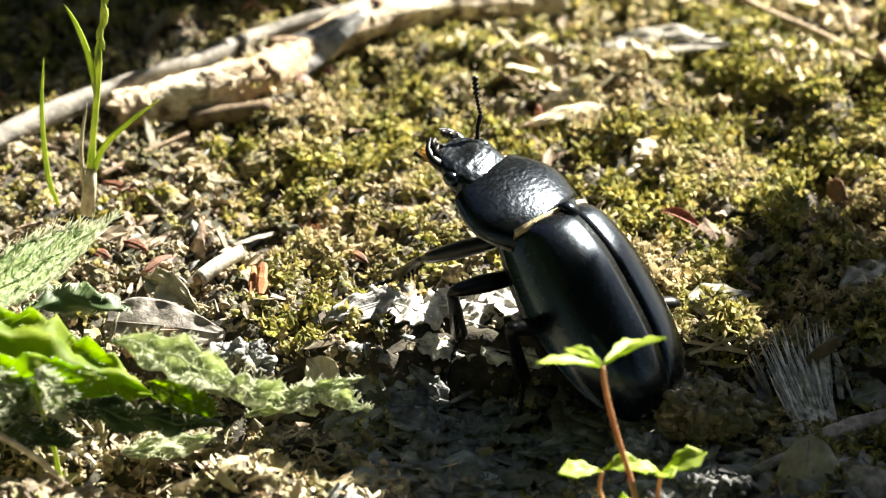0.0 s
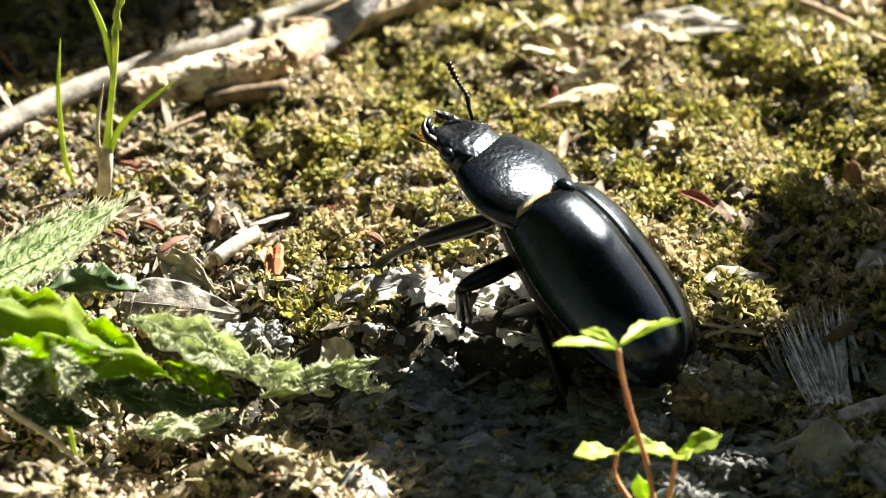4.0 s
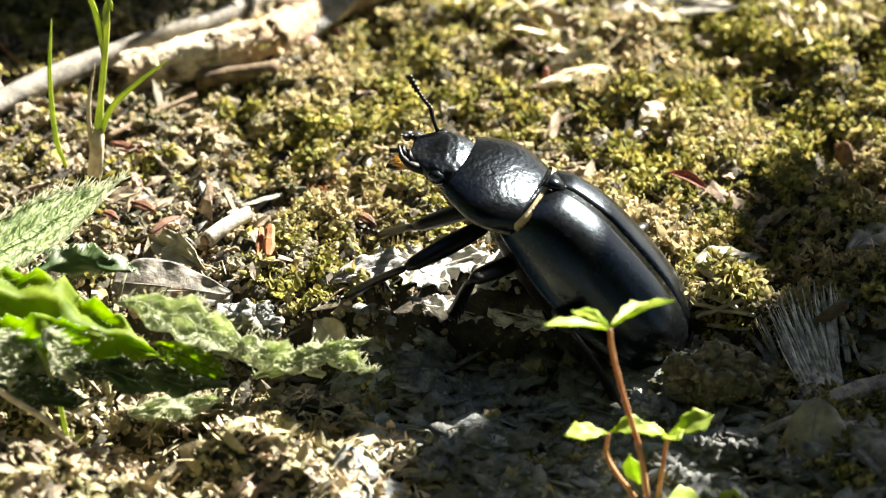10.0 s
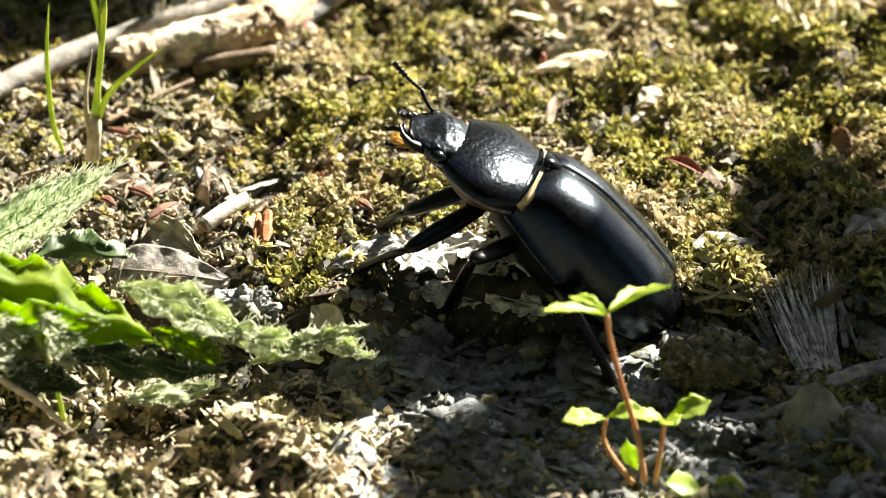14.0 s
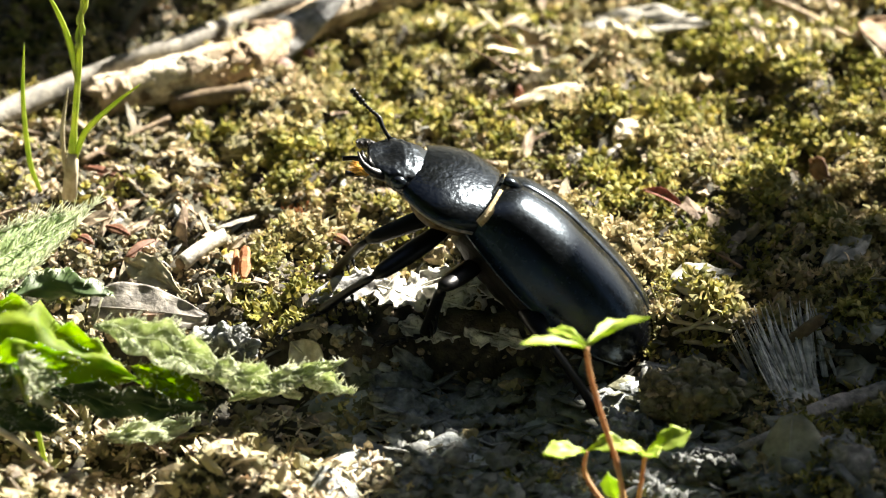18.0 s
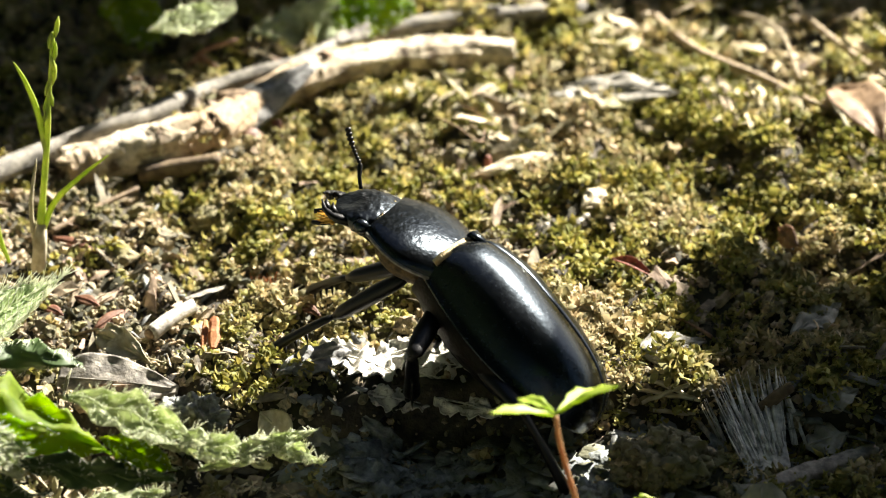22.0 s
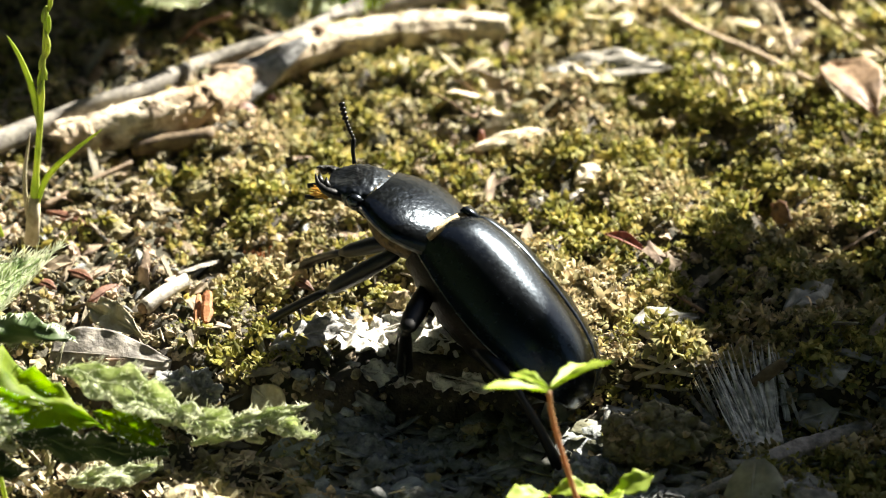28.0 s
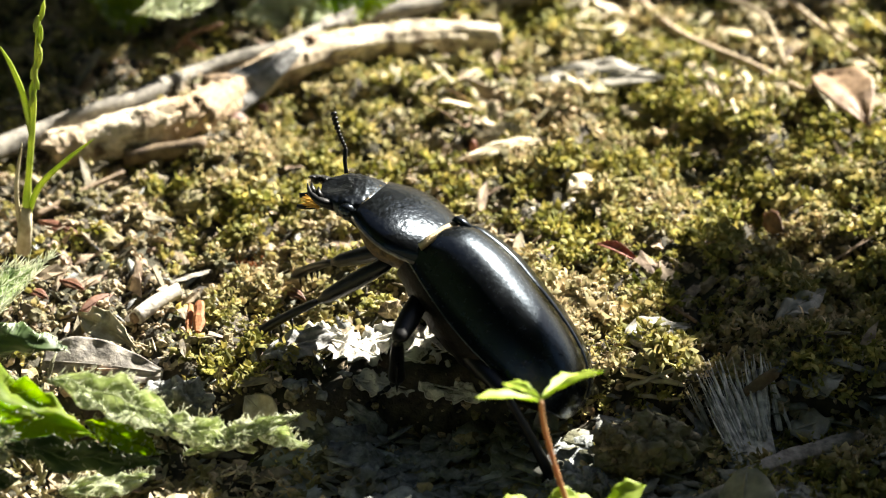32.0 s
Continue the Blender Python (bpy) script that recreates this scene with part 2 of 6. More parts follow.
def ground_z(x, y):
    """Height of the ground's broad form, in metres."""
    X, Y = x * 1000, y * 1000
    edge = -14.0 + 1.2 * math.sin(X * 0.13 + 1.0) + 0.9 * math.sin(X * 0.31) + 4.0 * math.exp(-((X - 22) / 11) ** 2)
    fade = smooth_step((X + 40) / 14) * smooth_step((70 - X) / 20)
    z = -4.5 * fade * smooth_step((edge - Y) / 3.5)
    z -= 5.5 * math.exp(-((X + 35) / 11) ** 2 - ((Y + 33) / 4.2) ** 2)
    z += 3.6 * math.exp(-((X + 18) / 9) ** 2 - ((Y + 37) / 4.5) ** 2)
    near = max(0.0, 1 - (X * X + Y * Y) / 250000)
    z += near * (0.9 * math.sin(X * 0.09 + 0.6) * math.cos(Y * 0.075) + 0.6 * math.sin(X * 0.21 + Y * 0.17) + 0.6 * math.sin(X * 0.34 - Y * 0.12 + 1.0) * math.cos(Y * 0.31 + 0.4))
    z += 90 * smooth_step((math.hypot(X, Y) - 400) / 4000)
    return z * MM


# ---- ground: one sheet, fine round the beetle and ever coarser to the horizon ----
def spread_line(fine, step, reach):
    """Even steps to the edge of the fine field, then growing ones."""
    half = [i * step for i in range(int(fine / step) + 1)]
    s = step
    while half[-1] < reach:
        s *= 1.22
        half.append(half[-1] + s)
    return [-a for a in half[:0:-1]] + half


def ground_skin(x, y):
    """Height with the small lumps."""
    X, Y = x * 1000, y * 1000
    z = ground_z(x, y)
    if abs(X) < 90 and abs(Y) < 110:
        calm = 1 - 0.65 * smooth_step((-15 - Y) / 3) * smooth_step((X + 12) / 5)      # the slab is smoother
        z += calm * ( 0.0018 * noise.noise((X * 0.17, Y * 0.17, 6.2)) + 0.0017 * noise.noise((X * 0.38, Y * 0.38, 1.3)) + 0.00035 * noise.noise((X * 0.9, Y * 0.9, 4.1)))
    return z


def build_ground():
    xs, ys = spread_line(0.062, 0.0007, 300.0), spread_line(0.085, 0.0008, 300.0)
    verts = [(x, y, ground_skin(x, y)) for y in ys for x in xs]
    w = len(xs)
    faces = [(j * w + i, j * w + i + 1, (j + 1) * w + i + 1, (j + 1) * w + i) for j in range(len(ys) - 1) for i in range(w - 1)]
    ob = sheet("ground", verts, faces, soil_mat)
    return tagged(ob, "brown soil bank grown with moss and crumbs", "ground", kind="structure")


def build_mud_crust():
    """The dried mud crust of the slab, in thin cracked layers with a ragged edge that dips into the soil."""
    step, nx, ny = 0.45, 96, 76
    verts, inside = [], []
    for j in range(ny):
        for i in range(nx):
            X, Y = -14.5 + i * step, -46.0 + j * step
            e = 1 - max(abs((X - 7.0) / 20.5), abs((Y + 31.5) / 14.2)) + 0.16 * noise.noise((X * 0.22, Y * 0.3, 9.0)) + 0.07 * noise.noise((X * 0.8, Y * 0.9, 2.0))
            flow = 0.5 + 0.5 * noise.noise((X * 0.16 + 0.1 * Y, Y * 0.34, 5.5)) + 0.16 * noise.noise((X * 0.7, Y * 1.1, 8.5))
            layer = math.floor(flow * 6) / 6 + min(1.0, (flow * 6 % 1) * 3) / 6
            dip = 1.3 * (1 - smooth_step(max(0.0, e) / 0.09))
            z = ground_skin(X * MM, Y * MM) + (-0.75 + 2.0 * layer + 0.18 * noise.noise((X * 1.7, Y * 1.9, 3.3)) - dip) * MM
            verts.append((X * MM, Y * MM, z))
            inside.append(e > -0.02)
    faces = [q for j in range(ny - 1) for i in range(nx - 1)
             for q in [(j * nx + i, j * nx + i + 1, (j + 1) * nx + i + 1, (j + 1) * nx + i)] if all(inside[k] for k in q)]
    tagged(sheet("mud_crust", verts, faces, slab_mat), "blue-grey dried mud crust in thin layers on the bank", "mud", kind="structure")


build_ground()
build_mud_crust()


# ---- the beetle ----
def super_curve(s, peak, start, top, power=2.2):
    """Rises from start to top at s = peak, then falls roundly to nothing at s = 1."""
    if s < peak:
        return start + (top - start) * math.sin(s / peak * math.pi / 2)
    return top * max(0.0, 1 - ((s - peak) / (1 - peak)) ** power) ** (1 / power)


def elytron_half(s):
    return super_curve(s, 0.46, 5.57, 7.11, 2.5)


def elytron_height(s):
    return super_curve(s, 0.36, 4.87, 7.05, 2.3) * (1 - 0.27 * max(0.0, 1 - s / 0.11) ** 2)


def elytron_margin(s):
    return -1.2 - 0.9 * math.sin(math.pi * min(1, s * 1.05))


def elytron_mesh(side):
    bm = bmesh.new()
    loops = []
    for i in range(49):
        s = 1 - (1 - i / 48) ** 1.35
        x = 0.9 - 21.8 * s
        w, h, m = max(0.05, elytron_half(s)), max(0.04, elytron_height(s)), elytron_margin(s)
        outer, inner = [], []
        for k in range(19):
            a = math.pi / 2 * k / 18
            dip = 0.07 * math.exp(-((k - 0) / 1.1) ** 2) * min(1, h)      # the groove along the suture
            y, z = w * math.sin(a) ** 0.7, m + h * max(0.0, math.cos(a)) ** 0.7 - dip
            outer.append(Vector((x, side * max(0.04, y), z)))
        outer.append(Vector((x, side * (w + 0.16), m - 0.10)))
        outer.append(Vector((x, side * (w + 0.05), m - 0.32)))
        inner = [Vector((x, v.y * 0.94 + side * 0.02, m - 0.3 + (v.z - m) * 0.9)) for v in outer[-3::-3]]
        loops.append([v * MM for v in outer + inner])
    rings(bm, loops)
    return bm


def pronotum_width(u):
    return 5.86 + 1.38 * math.sin(min(1, u / 0.45) * math.pi / 2) - (2.34 * ((u - 0.45) / 0.55) ** 1.7 if u > 0.45 else 0)


def pronotum_mesh():
    bm = bmesh.new()
    loops = []
    for i in range(61):
        u = i / 60
        x = 0.64 + 7.47 * u
        w = pronotum_width(u) * (0.97 if i in (0, 60) else 1)
        h = 2.75 + 0.45 * math.sin(u * math.pi * 0.9) - 0.88 * u
        if i in (0, 60):
            h -= 0.25
        loop = []
        for k in range(81):
            a = math.pi * k / 80
            h0 = h
            h = h0 + 0.025 * noise.noise((x * 2.6, a * 12, 0.5)) + 0.02 * noise.noise((x * 5, a * 25, 3.5))
            bulge = 1.0
            y, z = w * math.cos(a), h * max(0.0, math.sin(a)) ** 0.82 * bulge
            back = -0.55 * (1 - abs(math.cos(a)) ** 2) * (1 if i == 0 else 0) + 0.7 * abs(math.cos(a)) ** 3 * (u - 0.2)
            loop.append(Vector((x + back, y, z - 0.1 + 0.25 * u)))
            h = h0
        loop += [Vector((x, -w * 0.9, -0.45)), Vector((x, 0, -0.6)), Vector((x, w * 0.9, -0.45))]
        loops.append([(v - Vector((0, 0, 1))) * MM for v in loop])
    rings(bm, loops)
    return bm


def pronotum_rim(side):
    bm = bmesh.new()
    pts = []
    for i in range(1, 24):
        u = i / 24
        pts.append(Vector((0.64 + 7.47 * u + 0.7 * (u - 0.2), side * (pronotum_width(u) + 0.03), -0.05 + 0.25 * u - 1)) * MM)
    tube(bm, pts, 0.17 * MM, 6)
    return bm


def fringe_mesh(x0, w, h, length, count, z0=0.0, lean=1.0, seed=1):
    """A row of short hairs round the back arch of a plate."""
    rnd = random.Random(seed)
    bm = bmesh.new()
    for i in range(count):
        a = math.pi * (0.02 + 0.96 * (i + rnd.random()) / count)
        base = Vector((x0, w * math.cos(a), z0 + h * math.sin(a) ** 0.82))
        tip = base + Vector((-length * lean, 0.25 * math.cos(a) + 0.2 * (rnd.random() - 0.5), -0.1 + 0.2 * rnd.random()))
        side = Vector((0, -math.sin(a), math.cos(a))) * 0.07
        out = Vector((0, math.cos(a), math.sin(a))) * 0.06
        v = [bm.verts.new(q * MM) for q in (base + side, base - side, base + out, tip)]
        for f in ((0, 1, 3), (1, 2, 3), (2, 0, 3), (0, 2, 1)):
            bm.faces.new([v[j] for j in f])
    return bm


def blob(bm, centre, size, n=12, m=8, rough=0.0, seed=0.0):
    """A lumpy ellipsoid."""
    loops = []
    c, s = Vector(centre), Vector(size)
    for j in range(m + 1):
        a = math.pi * min(max(j / m, 0.02), 0.98)
        loop = []
        for k in range(n):
            b = 2 * math.pi * k / n
            d = Vector((math.cos(a), math.sin(a) * math.cos(b), math.sin(a) * math.sin(b)))
            r = 1 + rough * noise.noise(d * 2.1 + Vector((seed, seed * 1.7, 0)))
            loop.append(c + Vector((d.x * s.x, d.y * s.y, d.z * s.z)) * r)
        loops.append(loop)
    rings(bm, loops)


def head_mesh():
    bm = bmesh.new()
    loops = []
    table = ((-0.8, 3.5, 1.5, 1.8), (0.4, 3.7, 1.65, 1.9), (1.4, 3.8, 1.7, 1.9), (2.4, 3.85, 1.5, 1.7), (3.3, 3.6, 1.2, 1.4), (4.2, 2.9, 0.85, 1.1), (4.9, 2.3, 0.6, 0.8), (5.4, 1.5, 0.4, 0.5))
    fine = []
    for row, after in zip(table, table[1:]):
        fine += [tuple(p + (q - p) * j / 6 for p, q in zip(row, after)) for j in range(6)]
    for x, w, h, d in fine + [table[-1]]:
        loop = []
        for k in range(64):
            a = 2 * math.pi * k / 64
            c, s = math.cos(a), math.sin(a)
            y = w * math.copysign(abs(c) ** 0.8, c)
            z = (h if s > 0 else d) * math.copysign(abs(s) ** 0.85, s)
            dent = -0.5 * math.exp(-((y / 1.6) ** 2)) * smooth_step((x - 2.2) / 2) if s > 0 else 0
            pits = 1 + 0.05 * noise.noise((x * 2.2, y * 2.2, z * 2.2)) + 0.03 * noise.noise((x * 5, y * 5, z * 5))
            loop.append(Vector((x, y * pits, (z + dent) * pits)) * MM)
        loops.append(loop)
    rings(bm, loops)
    return bm


def segment(bm, length, r0, r1, r2, flat=0.8, bend=0.0, n=10):
    """A leg segment along +x with a swollen middle."""
    pts, radii = [], []
    for i in range(11):
        s = i / 10
        pts.append(Vector((length * s, 0, bend * math.sin(math.pi * s))) * MM)
        r = r0 + (r1 - r0) * math.sin(math.pi * min(1, s / 0.5) / 2) if s < 0.5 else r1 + (r2 - r1) * ((s - 0.5) / 0.5) ** 1.5
        radii.append(r * MM * (0.6 if i in (0, 10) else 1))
    tube(bm, pts, radii, n, flat=flat)


LEGS = {  # joint (front legs: on the thorax plate, others: on the body), femur, tibia, in mm
    "fl": ((3.2, 2.6, -3.4), 9.6, 8.9), "fr": ((3.2, -2.6, -3.4), 9.6, 8.9),
    "ml": ((-2.6, 3.4, -3.4), 7.8, 10.4), "mr": ((-2.6, -3.4, -3.4), 7.8, 10.4),
    "hl": ((-8.2, 3.6, -3.6), 9.2, 10.2), "hr": ((-8.2, -3.6, -3.6), 9.2, 10.2)}


def build_beetle():
    root = empty("beetle")
    tagged(root, "black glossy stag beetle with golden hair fringes propped on its legs", "beetle")
    for side in (1, -1):
        part("elytron", elytron_mesh(side), shell_mat, root)
    # scutellum
    bm = bmesh.new()
    rings(bm, [[Vector((x, y * s, z)) * MM for x, y, z in ((0.9, -1.3, 3.75), (0.9, 1.3, 3.75), (0.9, 1.2, 3.2), (0.9, -1.2, 3.2))] if s == 1 else
               [Vector((-1.3, y * 0.12, z)) * MM for y, z in ((-1, 4.05), (1, 4.05), (1, 3.5), (-1, 3.5))] for s in (1, 0)])
    part("scutellum", bm, shell_mat, root)
    # abdomen and chest below
    bm = bmesh.new()
    loops = []
    for i in range(29):
        s = i / 28
        w, m = max(0.2, elytron_half(s) * 0.95), elytron_margin(s)
        d = max(0.1, super_curve(s, 0.3, 3.2, 3.6, 2.0)) * (1 + 0.03 * math.cos(i * 2.2))
        loops.append([Vector((0.6 - 20.8 * s, w * math.cos(a), m - 0.1 + (0.6 if math.sin(a) > 0 else d) * math.sin(a))) * MM
                      for a in (2 * math.pi * k / 28 for k in range(28))])
    rings(bm, loops)
    part("abdomen", bm, belly_mat, root, "dark brown ridged underside")
    part("hair_fringe", fringe_mesh(0.8, 5.75, 2.95, 0.8, 900, z0=0.0, seed=3), fringe_mat, root, "golden hairs behind the thorax plate")
    pron = part("pronotum", pronotum_mesh(), plate_mat, root)
    for side in (1, -1):
        part("rim", pronotum_rim(side), margin_mat, pron, "pale raised margin")
    bm = bmesh.new()
    blob(bm, (4.1 * MM, 0, -2.0 * MM), (4.3 * MM, 4.7 * MM, 2.7 * MM), 20, 12)
    part("thorax_underside", bm, chest_mat, pron, "brown hairy underside of the thorax")
    part("hair_fringe", fringe_mesh(8.0, 4.45, 1.95, 0.5, 300, z0=-0.95, lean=-1.0, seed=5), fringe_mat, pron, "golden hairs at the neck")
    head = part("head", head_mesh(), rough_shell_mat, root, "pitted black head")
    for side in (1, -1):
        bm = bmesh.new()
        pts = curve_points([Vector((3.8, side * 2.3, -0.4)) * MM, Vector((5.2, side * 2.6, -0.3)) * MM, Vector((6.3, side * 2.0, -0.1)) * MM, Vector((6.9, side * 0.8, 0.3)) * MM], 5)
        tube(bm, pts, [(0.72 - 0.64 * (i / (len(pts) - 1)) ** 1.2) * MM for i in range(len(pts))], 9, flat=0.8)
        for x, y in ((5.4, 2.3), (6.1, 1.8)):
            tube(bm, [Vector((x, side * y, -0.2)) * MM, Vector((x + 0.3, side * (y - 0.7), 0.15)) * MM, Vector((x + 0.4, side * (y - 1.1), 0.5)) * MM], [0.5 * MM, 0.3 * MM, 0.06 * MM], 7)
        part("mandible", bm, leg_mat, head)
        bm = bmesh.new()
        blob(bm, (2.6 * MM, side * 3.55 * MM, 0.0 * MM), (0.9 * MM, 0.75 * MM, 0.75 * MM), 12, 8)
        part("eye", bm, shell_mat, head)
        bm = bmesh.new()
        tube(bm, curve_points([Vector((4.6, side * 1.0, -1.2)) * MM, Vector((6.0, side * 1.5, -1.7)) * MM, Vector((7.2, side * 1.3, -2.1)) * MM], 4), 0.24 * MM, 6)
        part("palp", bm, leg_mat, head)
    bm = bmesh.new()
    rnd = random.Random(8)
    for i in range(60):
        b = Vector((5.0 + rnd.random() * 0.5, rnd.uniform(0.3, 1.6), -1.2 + rnd.uniform(-0.4, 0.3)))
        tip = b + Vector((rnd.uniform(0.9, 1.6), rnd.uniform(-0.3, 0.3), rnd.uniform(-0.5, 0.2)))
        tube(bm, [b * MM, tip * MM], [0.12 * MM, 0.03 * MM], 4)
    part("mouth_hair", bm, amber_mat, head, "amber tuft of mouth hair")
    antennae = {}
    for side in (1, -1):
        bm = bmesh.new()
        pts, radii = [Vector((0, 0, 0)), Vector((0.3, 0, 0.05)), Vector((1.2, 0, 0.15)), Vector((2.3, 0, 0.05)), Vector((2.5, 0, 0.05))], [0.24, 0.2, 0.2, 0.27, 0.16]
        p, way = Vector((2.55, 0, 0.08)), Vector((0.88, 0.0, 0.47))
        for i in range(9):
            way = (way + Vector((0.02, 0, -0.03))).normalized()
            step, r = (0.37, 0.22) if i < 5 else (0.46, 0.34)
            for f, k in ((0.0, 0.6), (0.35, 1.0), (0.75, 0.9), (0.98, 0.5)):
                pts.append(p + way * step * f)
                radii.append(r * k)
            p = p + way * step
        tube(bm, [q * MM for q in pts], [r * MM for r in radii], 8)
        antennae[side] = part("antenna", bm, leg_mat, head)
    legs = {}
    for key, (hip, f, t) in LEGS.items():
        bm = bmesh.new()
        segment(bm, f, 0.85, 1.15, 0.75, 0.75)
        femur = part("femur", bm, leg_mat, root)
        bm = bmesh.new()
        segment(bm, t, 0.55, 0.7, 0.95, 0.62, 0.15)
        for i in range(4):
            x = t * (0.45 + 0.16 * i)
            tube(bm, [Vector((x, 0, -0.3)) * MM, Vector((x + 0.5, 0, -1.25)) * MM], [0.22 * MM, 0.03 * MM], 5)
        tibia = part("tibia", bm, leg_mat, root)
        bm = bmesh.new()
        for i in range(5):
            n = 0.75 if i < 4 else 1.5
            x = 0.8 * i
            tube(bm, [Vector((x, 0, 0)) * MM, Vector((x + n * 0.75, 0, 0)) * MM, Vector((x + n, 0, 0)) * MM], [0.18 * MM, 0.32 * MM, 0.2 * MM], 7)
        for c in (1, -1):
            tube(bm, curve_points([Vector((4.6, 0, 0)) * MM, Vector((5.2, c * 0.35, 0.05)) * MM, Vector((5.6, c * 0.5, -0.35)) * MM], 3), [0.11 * MM] * 4 + [0.09 * MM, 0.06 * MM, 0.02 * MM], 5)
        tarsus = part("tarsus", bm, leg_mat, tibia)
        legs[key] = (femur, tibia, tarsus)
    return root, pron, head, antennae, legs


beetle, pronotum, beetle_head, beetle_antennae, beetle_legs = build_beetle()

# poses of the body; then the bend of the thorax plate (roll, pitch, yaw) and of the head (pitch, yaw)
STANCES = {
    "turned": (pose(0.00940, -0.01079, 0.01200, 13.6, -42.2, 133.6), (-1.6, 21.4, 9.5), (-9.3, 5.8)),
    "lifted": (pose(0.00767, -0.01081, 0.01242, 19.2, -34.2, 135.3), (-4.3, 9.7, 9.9), (1.3, -2.0)),
    "side": (pose(0.00720, -0.01086, 0.01027, 1.6, -42.7, 163.1), (-1.1, 20.1, -0.3), (1.5, 12.6)),
    "leaning": (pose(0.00732, -0.00905, 0.00951, 3.4, -44.0, 170.5), (-3.6, 18.8, -3.7), (-4.0, 14.6)),
    "ahead": (pose(0.00545, -0.00820, 0.01060, 12.7, -40.5, 163.1), (-6.4, 19.2, -0.3), (-4.2, 17.6)),
    "rising": (pose(0.00514, -0.01089, 0.01355, 26.0, -37.7, 144.5), (-3.5, 15.3, 3.9), (13.8, 16.6)),
    "propped": (pose(0.00502, -0.00799, 0.01203, 29.8, -35.5, 142.9), (-9.9, 15.3, 4.5), (9.7, 16.6)),
}
STANCES["dipped"] = (STANCES["lifted"][0], (-1.2, 11.0, 12.0), (5.0, 6.0))
